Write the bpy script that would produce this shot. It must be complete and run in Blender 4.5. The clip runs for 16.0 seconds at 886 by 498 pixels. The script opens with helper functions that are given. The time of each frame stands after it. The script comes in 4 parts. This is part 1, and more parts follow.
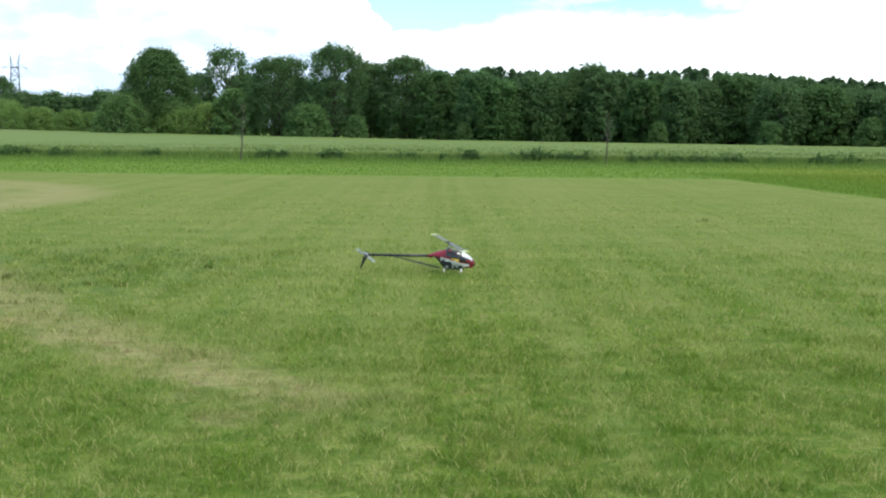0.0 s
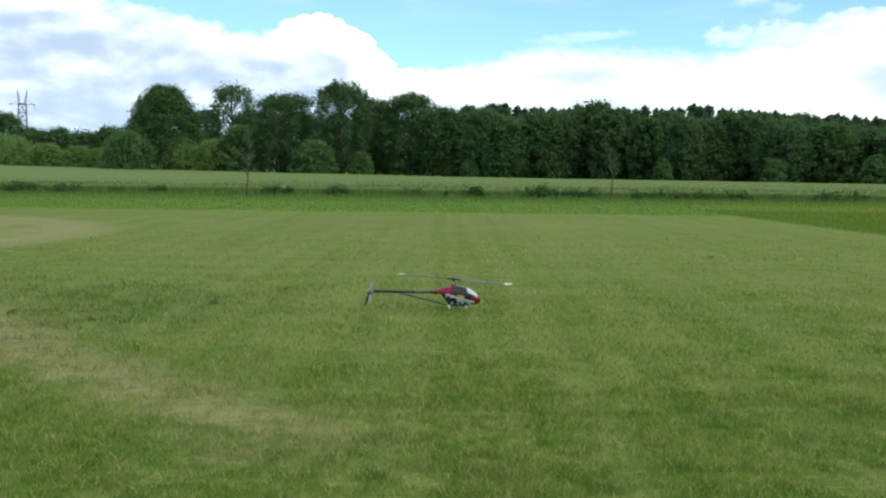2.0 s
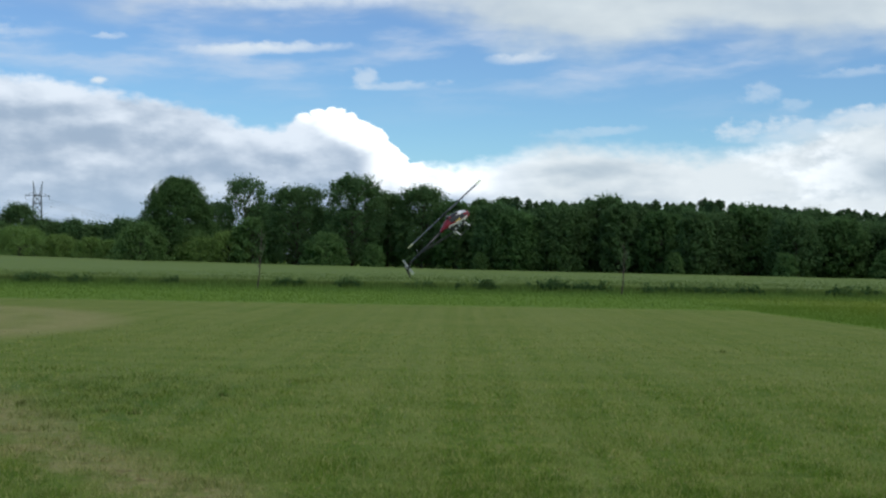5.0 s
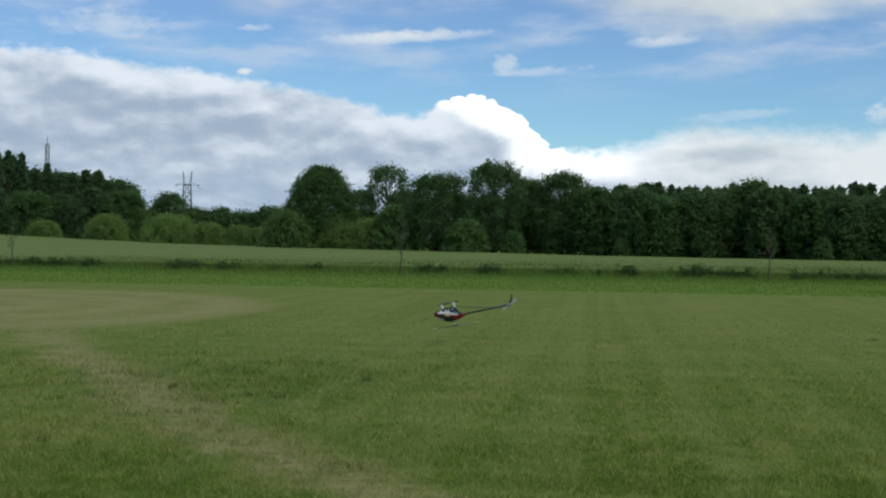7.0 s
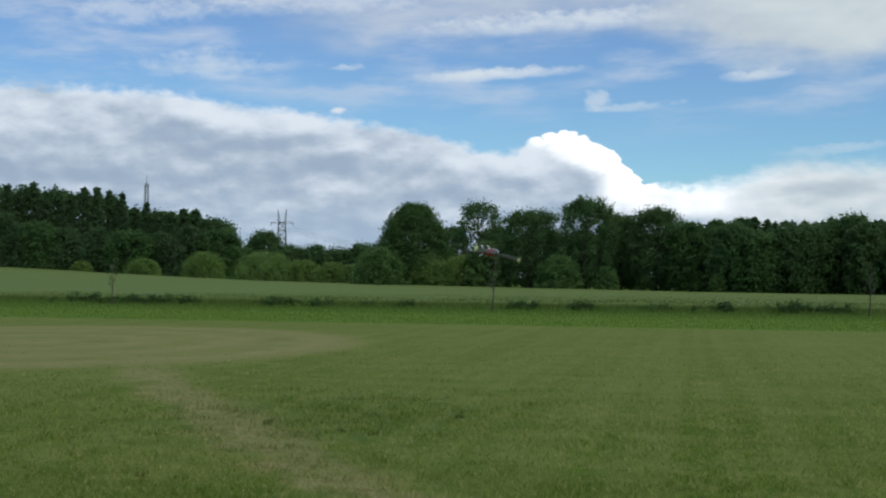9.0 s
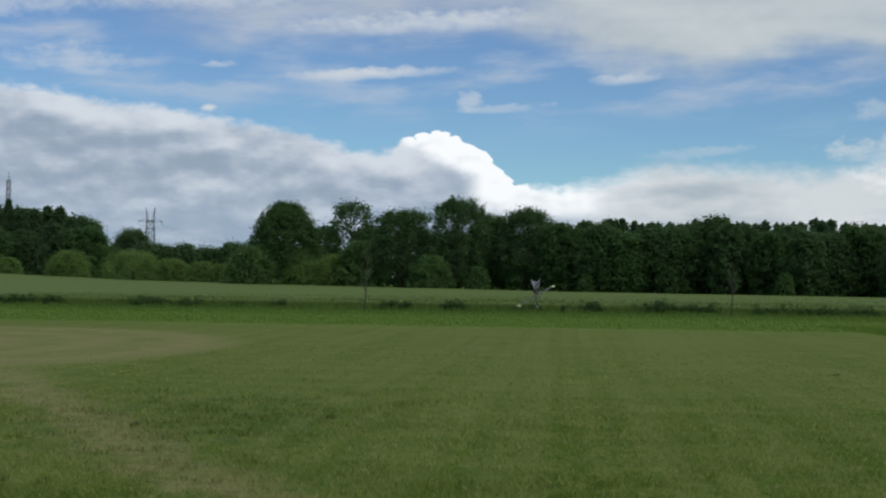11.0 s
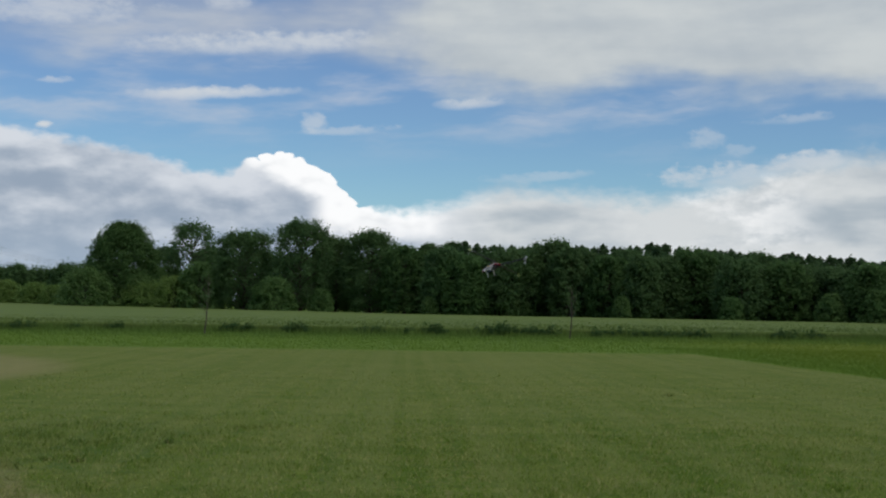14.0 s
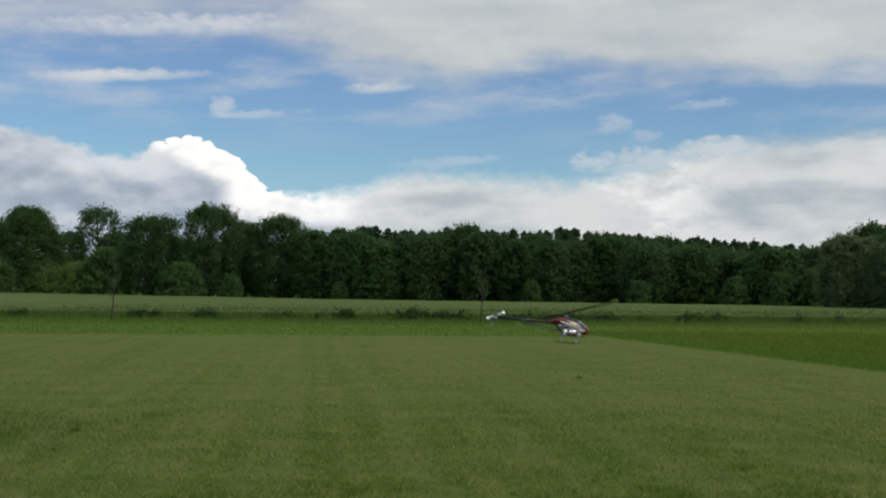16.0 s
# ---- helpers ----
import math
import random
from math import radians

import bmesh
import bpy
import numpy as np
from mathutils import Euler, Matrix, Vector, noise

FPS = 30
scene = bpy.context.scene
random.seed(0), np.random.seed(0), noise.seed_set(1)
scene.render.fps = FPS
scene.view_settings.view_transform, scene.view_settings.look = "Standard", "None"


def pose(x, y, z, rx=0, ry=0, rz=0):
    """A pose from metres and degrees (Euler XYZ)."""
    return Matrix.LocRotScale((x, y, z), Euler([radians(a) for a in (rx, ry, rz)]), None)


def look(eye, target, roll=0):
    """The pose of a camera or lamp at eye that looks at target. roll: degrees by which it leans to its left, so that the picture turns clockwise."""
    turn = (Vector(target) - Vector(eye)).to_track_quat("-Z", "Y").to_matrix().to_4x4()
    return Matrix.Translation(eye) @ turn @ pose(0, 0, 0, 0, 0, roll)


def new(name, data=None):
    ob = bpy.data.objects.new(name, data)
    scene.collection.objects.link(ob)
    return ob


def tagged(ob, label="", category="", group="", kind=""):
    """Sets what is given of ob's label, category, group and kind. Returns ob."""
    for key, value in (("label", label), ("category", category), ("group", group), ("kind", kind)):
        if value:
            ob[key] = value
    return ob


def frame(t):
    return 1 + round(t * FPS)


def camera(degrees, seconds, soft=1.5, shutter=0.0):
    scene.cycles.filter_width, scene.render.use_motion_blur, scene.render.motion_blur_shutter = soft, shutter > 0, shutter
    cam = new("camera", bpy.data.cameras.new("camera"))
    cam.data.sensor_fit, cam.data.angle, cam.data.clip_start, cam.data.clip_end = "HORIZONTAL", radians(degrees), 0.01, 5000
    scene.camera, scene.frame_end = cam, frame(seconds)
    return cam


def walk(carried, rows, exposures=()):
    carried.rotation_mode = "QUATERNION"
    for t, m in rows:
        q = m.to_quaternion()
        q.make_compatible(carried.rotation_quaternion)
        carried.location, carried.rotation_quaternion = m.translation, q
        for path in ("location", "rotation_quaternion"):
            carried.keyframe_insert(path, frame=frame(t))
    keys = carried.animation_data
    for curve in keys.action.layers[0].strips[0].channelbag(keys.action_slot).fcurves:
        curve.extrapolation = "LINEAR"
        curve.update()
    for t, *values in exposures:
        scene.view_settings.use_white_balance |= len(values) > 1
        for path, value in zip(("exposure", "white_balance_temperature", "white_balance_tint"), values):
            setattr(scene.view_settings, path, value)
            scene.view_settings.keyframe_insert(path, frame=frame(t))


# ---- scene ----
cam = camera(38.55, 16.0, soft=2.2, shutter=0.28)
PATH = [
    (0.00, 84.600, -0.700, 0.000),
    (0.50, 84.656, -0.417, 0.051),
    (1.00, 85.489, -0.389, 0.219),
    (1.50, 85.804, -0.374, 0.291),
    (2.00, 86.243, -0.774, 0.236),
    (2.50, 86.407, -0.678, 0.397),
    (3.00, 87.156, -0.648, 0.126),
    (3.20, 87.152, -0.973, -0.165),
    (5.30, 92.235, -1.156, 1.282),
    (5.50, 93.218, -0.776, 3.853),
    (6.00, 92.577, -0.818, 10.249),
    (6.50, 91.022, -1.299, 7.989),
    (7.00, 89.710, -0.877, 7.104),
    (7.30, 89.660, -1.524, 7.404),
    (7.50, 90.429, -0.951, 7.863),
    (8.00, 90.984, -0.513, 11.002),
    (8.20, 90.797, -0.469, 11.590),
    (10.30, 92.407, -1.062, 8.848),
    (10.50, 92.254, -1.010, 8.138),
    (11.00, 91.370, -0.807, 5.499),
    (11.50, 91.306, -0.683, 3.951),
    (12.00, 92.268, -0.439, 2.000),
    (12.50, 92.707, -0.962, 0.962),
    (13.00, 92.007, -0.619, 0.852),
    (13.50, 92.074, -0.687, 0.017),
    (14.00, 92.480, -0.920, -1.575),
    (14.50, 92.117, -0.671, -2.143),
    (15.00, 91.754, -0.186, -2.509),
    (15.50, 92.124, -0.748, -4.269),
    (16.00, 91.835, -0.640, -5.601),
]
EYE = (0.0, 0.0, 1.75)
walk(cam, [(t, pose(*EYE, a, b, c)) for t, a, b, c in PATH],
     exposures=[(0.0, 1.24, 6250, 8), (0.5, 1.15, 6250, 8), (1.1, 0.93, 6250, 8), (1.6, 0.78, 6200, 8), (3.2, 0.65, 6200, 8), (4.4, 0.1, 6150, 8), (5.2, 0.06, 6100, 7),
                (5.55, 0.0, 6050, 7), (6.0, -0.24, 6050, 7), (6.3, -0.24, 6050, 7), (6.8, 0.0, 6250, 8), (8.2, 0.02, 6150, 7), (10.4, -0.24, 6250, 8), (13.0, -0.26, 6320, 9), (16.0, -0.2, 6600, 10)])

# ---- light ----
SUN_EL, SUN_AZ = 52.0, 130.0   # azimuth clockwise from the way the camera first looks (+y)


def node_maker(tree):
    def n(kind, **kw):
        nd = tree.nodes.new(kind)
        for k, v in kw.items():
            if k == "op":
                nd.operation = v
            elif k == "ins":
                for i, s in v.items():
                    if hasattr(s, "is_output"):
                        tree.links.new(s, nd.inputs[i])
                    else:
                        nd.inputs[i].default_value = s
        return nd

    def m(op, a, b=0.0, c=0.0):
        nd = n("ShaderNodeMath", op=op, ins={0: a, 1: b, 2: c})
        return nd.outputs[0]

    def step(x, lo, hi):
        nd = tree.nodes.new("ShaderNodeMapRange")
        nd.interpolation_type = "SMOOTHSTEP"
        for i, s in enumerate((x, lo, hi, 0.0, 1.0)):
            if hasattr(s, "is_output"):
                tree.links.new(s, nd.inputs[i])
            else:
                nd.inputs[i].default_value = s
        return nd.outputs[0]

    def mix(f, a, b):
        nd = tree.nodes.new("ShaderNodeMix")
        nd.data_type = "RGBA"
        for i, s in ((0, f), (6, a), (7, b)):
            if hasattr(s, "is_output"):
                tree.links.new(s, nd.inputs[i])
            else:
                nd.inputs[i].default_value = s if i == 0 else (*s, 1.0)
        return nd.outputs[2]

    def noise_tex(vec, scale, detail=3.0, rough=0.55, out=0):
        nd = tree.nodes.new("ShaderNodeTexNoise")
        tree.links.new(vec, nd.inputs["Vector"])
        nd.inputs["Scale"].default_value = scale
        nd.inputs["Detail"].default_value = detail
        nd.inputs["Roughness"].default_value = rough
        return nd.outputs[out]

    def curve(x, pts, lo, hi, vmax):
        """A smooth function through a few points (x in lo..hi, value 0..vmax)."""
        nd = tree.nodes.new("ShaderNodeFloatCurve")
        c = nd.mapping.curves[0]
        pts = [((px - lo) / (hi - lo), v / vmax) for px, v in pts]
        while len(c.points) < len(pts):
            c.points.new(0.5, 0.5)
        for p, q in zip(c.points, pts):
            p.location = q
            p.handle_type = "AUTO_CLAMPED"
        nd.mapping.update()
        tree.links.new(m("DIVIDE", m("SUBTRACT", x, lo), hi - lo), nd.inputs["Value"])
        return m("MULTIPLY", nd.outputs[0], vmax)
    return n, m, step, mix, noise_tex, curve


def make_world():
    w = bpy.data.worlds.new("sky")
    w.use_nodes = True
    scene.world = w
    t = w.node_tree
    t.nodes.clear()
    n, m, step, mix, noise_tex, curve = node_maker(t)
    sky = n("ShaderNodeTexSky")
    sky.sky_type = "NISHITA"
    sky.sun_disc = False
    sky.sun_elevation, sky.sun_rotation = radians(SUN_EL), radians(SUN_AZ)
    sky.air_density, sky.dust_density, sky.ozone_density = 1.0, 0.1, 4.0
    co = n("ShaderNodeTexCoord").outputs["Generated"]
    xyz = n("ShaderNodeSeparateXYZ", ins={0: co})
    x, y, z = xyz.outputs
    az = m("MULTIPLY", m("ARCTAN2", x, y), 57.2958)
    el = m("MULTIPLY", m("ARCSINE", z), 57.2958)
    flat = n("ShaderNodeCombineXYZ", ins={0: az, 1: m("MULTIPLY", el, 1.7), 2: 0.0}).outputs[0]
    streak = n("ShaderNodeCombineXYZ", ins={0: m("MULTIPLY", az, 0.35), 1: m("MULTIPLY", el, 1.6), 2: 4.0}).outputs[0]
    puff = noise_tex(flat, 0.36, 4.5, 0.52)
    fine = noise_tex(flat, 1.3, 5.0, 0.6)
    silk = noise_tex(streak, 0.33, 4.5, 0.5)
    p0 = m("SUBTRACT", puff, 0.5)
    f0 = m("SUBTRACT", fine, 0.5)
    s0 = m("SUBTRACT", silk, 0.5)
    # the same billows a little higher up: their difference lights the tops of the billows
    shift = n("ShaderNodeVectorMath", op="ADD", ins={0: flat, 1: (0.25, 0.9, 0.0)}).outputs[0]
    relief = m("SUBTRACT", puff, noise_tex(shift, 0.36, 4.5, 0.52))
    # flat heaps: rounded lit tops over level shaded bases
    wide = n("ShaderNodeCombineXYZ", ins={0: az, 1: m("MULTIPLY", el, 2.1), 2: 7.0}).outputs[0]
    wide_up = n("ShaderNodeVectorMath", op="ADD", ins={0: wide, 1: (0.3, 1.1, 0.0)}).outputs[0]
    heaps = m("SUBTRACT", noise_tex(wide, 0.24, 5.0, 0.5), noise_tex(wide_up, 0.24, 5.0, 0.5))
    # cumulus bank along the horizon: height of its top by azimuth
    top = curve(az, BANK, -60.0, 60.0, 20.0)
    near_head = step(m("ABSOLUTE", m("SUBTRACT", az, -4.6)), 3.6, 2.4)
    cells = n("ShaderNodeTexVoronoi", ins={"Vector": flat, "Scale": 1.15})
    cells.feature = "SMOOTH_F1"
    cells.inputs["Smoothness"].default_value = 0.12
    small = n("ShaderNodeTexVoronoi", ins={"Vector": flat, "Scale": 2.9})
    small.feature = "SMOOTH_F1"
    knobs = m("ADD", m("MULTIPLY", m("SUBTRACT", 0.42, cells.outputs[0]), 0.62), m("MULTIPLY", m("SUBTRACT", 0.42, small.outputs[0]), 0.22))
    ragged = m("ADD", m("MULTIPLY", p0, 0.9), m("MULTIPLY", f0, 0.9))
    edge = m("ADD", m("SUBTRACT", top, el), m("ADD", m("MULTIPLY", ragged, m("SUBTRACT", 1.0, m("MULTIPLY", near_head, 0.75))), m("MULTIPLY", near_head, knobs)))
    right = step(az, -2.0, 4.0)
    bank = step(edge, m("MULTIPLY", m("SUBTRACT", 1.0, near_head), m("ADD", -0.12, m("MULTIPLY", right, -0.35))), m("SUBTRACT", m("ADD", 0.45, m("MULTIPLY", right, 0.35)), m("MULTIPLY", near_head, 0.35)))
    depth = step(edge, 0.0, 2.6)
    # left part: white rim, blue-grey body; right part: soft pale layers
    grey = m("ADD", m("MULTIPLY", depth, 0.58), m("ADD", 0.16, m("ADD", m("MULTIPLY", heaps, -2.6), m("MULTIPLY", relief, -0.7))))
    layer = m("ADD", m("MULTIPLY", s0, 3.8), m("ADD", m("ADD", m("MULTIPLY", relief, -0.8), m("MULTIPLY", heaps, -1.6)), m("ADD", 0.30, m("MULTIPLY", depth, 0.22))))
    # the sunlit head stands up from the lower right of the left part
    slant = m("SUBTRACT", el, m("ADD", 4.0, m("MULTIPLY", m("ADD", az, 3.6), -0.42)))
    lump = m("ADD", m("ADD", slant, m("MULTIPLY", p0, 1.2)), m("MULTIPLY", knobs, 0.5))
    head = m("MULTIPLY", step(lump, 0.0, 0.9), near_head)
    foot = m("MULTIPLY", m("MULTIPLY", step(az, -4.8, -3.6), step(m("ADD", az, m("MULTIPLY", p0, 3.0)), 1.9, 0.6)), step(m("ADD", el, m("MULTIPLY", f0, 0.8)), 2.6, 3.6))
    head = m("MAXIMUM", head, foot)
    haze = step(el, 4.6, 0.6)
    left_lit = mix(step(grey, -0.1, 1.1), (7.8, 8.2, 8.8), (3.6, 4.4, 5.5))
    left_lit = mix(m("MULTIPLY", haze, 0.45), left_lit, (4.3, 5.5, 6.9))
    # right part: pale grey layers, with a bright torn heap at az 10 to 18
    heap = m("MULTIPLY", step(m("ABSOLUTE", m("SUBTRACT", m("ADD", az, m("MULTIPLY", p0, 5.0)), 14.0)), 5.5, 1.5), step(m("ADD", m("ADD", m("MULTIPLY", s0, 2.0), p0), m("MULTIPLY", f0, 0.6)), -0.25, 0.25))
    heap = m("MAXIMUM", heap, m("MULTIPLY", step(m("ADD", az, m("MULTIPLY", s0, 6.0)), 4.5, 1.0), step(m("ADD", el, m("MULTIPLY", s0, 4.0)), 2.4, 3.6)))
    right_lit = mix(step(layer, -0.1, 1.1), (7.7, 8.0, 8.1), (4.7, 5.4, 6.0))
    right_lit = mix(m("MULTIPLY", heap, 0.95), right_lit, (10.2, 10.3, 10.3))
    lit = mix(right, left_lit, right_lit)
    lit = mix(head, lit, mix(step(m("ADD", relief, m("MULTIPLY", knobs, 0.3)), -0.30, 0.02), (9.3, 9.5, 9.7), (11.6, 11.6, 11.6)))
    # thin high veil in bands, closing to a smooth sheet to the right
    sheet = step(m("ADD", az, m("MULTIPLY", p0, 6.0)), -5.0, 3.0)
    low = curve(az, VEIL, -60.0, 60.0, 30.0)
    ramp = m("ADD", m("SUBTRACT", el, low), m("ADD", m("MULTIPLY", s0, m("SUBTRACT", 5.5, m("MULTIPLY", sheet, 2.5))), m("MULTIPLY", p0, 1.6)))
    veil = step(ramp, m("SUBTRACT", m("MULTIPLY", sheet, 0.7), 1.2), m("SUBTRACT", 2.2, m("MULTIPLY", sheet, 0.8)))
    thick = m("ADD", 0.50, m("MULTIPLY", sheet, 0.46))
    calm = m("SUBTRACT", 1.1, m("MULTIPLY", sheet, 0.85))
    veil = m("MINIMUM", m("MULTIPLY", veil, m("ADD", thick, m("MULTIPLY", calm, m("ADD", s0, m("MULTIPLY", p0, 0.4))))), 1.0)
    veil = m("MAXIMUM", veil, 0.0)
    tint = mix(step(el, 4.0, 12.0), (0.78, 0.98, 1.06), (0.88, 0.96, 1.09))
    blue = n("ShaderNodeVectorMath", op="MULTIPLY", ins={0: sky.outputs[0], 1: tint}).outputs[0]
    # faint cirrus drawn across the open blue
    drawn = n("ShaderNodeCombineXYZ", ins={0: m("MULTIPLY", m("SUBTRACT", az, m("MULTIPLY", el, 0.8)), 0.22), 1: m("ADD", el, m("MULTIPLY", p0, 0.8)), 2: 9.0}).outputs[0]
    cirrus = step(noise_tex(drawn, 0.55, 5.0, 0.58), 0.46, 0.78)
    blue = mix(m("MULTIPLY", cirrus, m("MULTIPLY", step(el, 5.5, 9.5), 0.85)), blue, (6.2, 6.7, 7.6))
    col = mix(veil, blue, mix(sheet, mix(step(s0, -0.2, 0.25), (4.8, 5.2, 6.0), (6.3, 6.6, 6.9)), mix(step(m("ADD", m("MULTIPLY", relief, 0.4), s0), -0.25, 0.25), (5.6, 6.1, 6.4), (6.9, 7.3, 7.4))))
    # wisps: azimuth, elevation, half width, half height, strength
    for a, e, ra, re, s, torn in WISPS:
        dx = m("DIVIDE", m("ADD", m("SUBTRACT", az, a), m("MULTIPLY", p0, 1.4)), ra)
        dy = m("DIVIDE", m("ADD", m("SUBTRACT", el, e), m("ADD", m("MULTIPLY", f0, 0.45), m("MULTIPLY", m("SUBTRACT", az, a), -0.06))), re)
        d = m("ADD", m("MULTIPLY", dx, dx), m("MULTIPLY", dy, dy))
        rag = m("ADD", m("ADD", d, m("MULTIPLY", f0, 3.4 * torn)), m("MULTIPLY", m("ADD", p0, s0), 2.4 * torn))
        soft = m("MULTIPLY", step(rag, 1.6, -0.5), m("MULTIPLY", step(d, 2.6, 1.2), s))
        col = mix(m("MAXIMUM", soft, 0.0), col, (7.6, 7.9, 8.2))
    col = mix(bank, col, lit)
    bg = n("ShaderNodeBackground", ins={0: col, 1: 0.1})
    out = n("ShaderNodeOutputWorld", ins={0: bg.outputs[0]})


BANK = [(-60, 6.0), (-34, 8.0), (-26.5, 8.2), (-22, 7.9), (-18.1, 7.4), (-13.3, 6.8), (-10.8, 6.2), (-8.6, 5.8), (-7.6, 6.2), (-6.6, 6.5), (-5.7, 6.65),
        (-4.6, 6.4), (-3.7, 5.85), (-2.9, 5.2), (-2.35, 4.5), (-1.6, 4.3), (0.8, 4.4), (3, 5.0), (5.5, 5.3), (10.5, 4.9), (14.4, 5.6), (17, 6.4), (21.7, 6.8), (30, 7.4), (60, 6.0)]
VEIL = [(-60, 13), (-32, 11.8), (-20, 11.4), (-12.7, 10.9), (-9, 10.7), (-3.3, 10.7), (-0.75, 10.2), (0.8, 9.5), (4.4, 8.9), (7.5, 9.2), (10, 9.6), (15.4, 9.1), (20.6, 9.3), (30, 9.0), (60, 9.0)]
WISPS = [(-8.9, 9.2, 3.6, 0.27, 0.95, 0.35), (-4.5, 8.0, 0.6, 0.42, 0.5, 1.3), (-2.9, 7.75, 2.0, 0.22, 0.4, 1.2), (2.6, 9.05, 1.5, 0.26, 0.75, 0.5), (13.1, 7.4, 0.8, 0.5, 0.32, 1.5),
         (-15.6, 9.4, 0.9, 0.14, 0.5, 0.6), (13.6, 5.9, 2.4, 0.5, 0.6, 1.4), (14.6, 6.9, 0.7, 0.3, 0.25, 1.5), (17.6, 6.5, 1.8, 0.4, 0.7, 1.3), (-16.05, 7.45, 0.33, 0.16, 1.0, 0.5),
         (-22.5, 9.3, 2.6, 0.6, 0.4, 1.2), (5.2, 5.75, 2.4, 0.2, 0.3, 0.8), (-6.6, 11.5, 5.8, 0.5, 0.75, 0.8), (-16.5, 12.4, 4.5, 0.7, 0.5, 1.2), (-25.0, 11.5, 3.0, 0.6, 0.45, 1.2),
         (-8.5, 13.2, 0.9, 0.4, 0.5, 1.0), (17.0, 8.3, 2.0, 0.2, 0.3, 1.2)]
make_world()

sun = new("sun", bpy.data.lights.new("sun", "SUN"))
sun.data.energy, sun.data.angle, sun.data.color = 1.3, radians(20), (1.0, 0.95, 0.86)
_a, _e = radians(SUN_AZ), radians(SUN_EL)
sun.matrix_world = look((math.sin(_a) * math.cos(_e) * 50, math.cos(_a) * math.cos(_e) * 50, math.sin(_e) * 50), (0, 0, 0))

# ---- materials ----


def material(name, rough=0.6, metal=0.0):
    mt = bpy.data.materials.new(name)
    mt.use_nodes = True
    t = mt.node_tree
    bsdf = t.nodes["Principled BSDF"]
    bsdf.inputs["Roughness"].default_value = rough
    bsdf.inputs["Metallic"].default_value = metal
    return mt, t, bsdf, node_maker(t)


def thin(t, bsdf, col, share):
    """Lets part of the light through a leaf or blade."""
    tr = t.nodes.new("ShaderNodeBsdfTranslucent")
    t.links.new(col, tr.inputs[0])
    mx = t.nodes.new("ShaderNodeMixShader")
    mx.inputs[0].default_value = share
    t.links.new(bsdf.outputs[0], mx.inputs[1])
    t.links.new(tr.outputs[0], mx.inputs[2])
    t.links.new(mx.outputs[0], t.nodes["Material Output"].inputs[0])


def leaf_material(name, dark, light, rough=0.8, spec=0.08):
    mt, t, bsdf, (n, m, step, mix, noise_tex, curve) = material(name, rough)
    geo = n("ShaderNodeNewGeometry")
    info = n("ShaderNodeObjectInfo")
    tc = n("ShaderNodeTexCoord")
    big = noise_tex(tc.outputs["Object"], 0.5, 2.0)
    f = m("ADD", m("MULTIPLY", geo.outputs["Random Per Island"], 0.15), m("MULTIPLY", step(big, 0.3, 0.72), 0.85))
    col = mix(f, dark, light)
    col = mix(m("MULTIPLY", info.outputs["Random"], 0.16), col, (light[0] * 1.2, light[1] * 0.9, light[2] * 0.8))
    t.links.new(col, bsdf.inputs["Base Color"])
    bsdf.inputs["Specular IOR Level"].default_value = spec
    thin(t, bsdf, col, 0.55)
    return mt


def plain(name, colour, rough=0.5, metal=0.0, vary=0.15, scale=20.0, bump=0.0):
    mt, t, bsdf, (n, m, step, mix, noise_tex, curve) = material(name, rough, metal)
    tc = n("ShaderNodeTexCoord").outputs["Object"]
    f = noise_tex(tc, scale, 4.0)
    col = mix(f, tuple(c * (1 - vary) for c in colour), tuple(min(1, c * (1 + vary)) for c in colour))
    t.links.new(col, bsdf.inputs["Base Color"])
    t.links.new(m("ADD", rough - 0.08, m("MULTIPLY", f, 0.16)), bsdf.inputs["Roughness"])
    if bump:
        b = n("ShaderNodeBump", ins={"Strength": bump, "Height": f})
        t.links.new(b.outputs[0], bsdf.inputs["Normal"])
    return mt


OAK = leaf_material("oak_leaves", (0.064, 0.129, 0.044), (0.101, 0.189, 0.062))
FOREST = leaf_material("forest_leaves", (0.078, 0.146, 0.058), (0.103, 0.186, 0.069))
PINE = leaf_material("pine_needles", (0.069, 0.130, 0.058), (0.094, 0.165, 0.069))
BUSH = leaf_material("willow_leaves", (0.142, 0.238, 0.062), (0.200, 0.310, 0.090))
HAZEL = leaf_material("hazel_leaves", (0.090, 0.173, 0.055), (0.133, 0.227, 0.075))
PALE = leaf_material("pale_leaves", (0.115, 0.176, 0.081), (0.176, 0.243, 0.121))
BARK = plain("bark", (0.065, 0.050, 0.038), 0.9, vary=0.4, scale=3.0)
STEM = plain("young_bark", (0.115, 0.100, 0.075), 0.9, vary=0.3, scale=6.0)
DARKSTEEL = plain("weathered_steel", (0.16, 0.17, 0.19), 0.6, 0.3)
STEEL = plain("galvanised_steel", (0.30, 0.32, 0.34), 0.6, 0.3)

# ---- mesh helpers ----


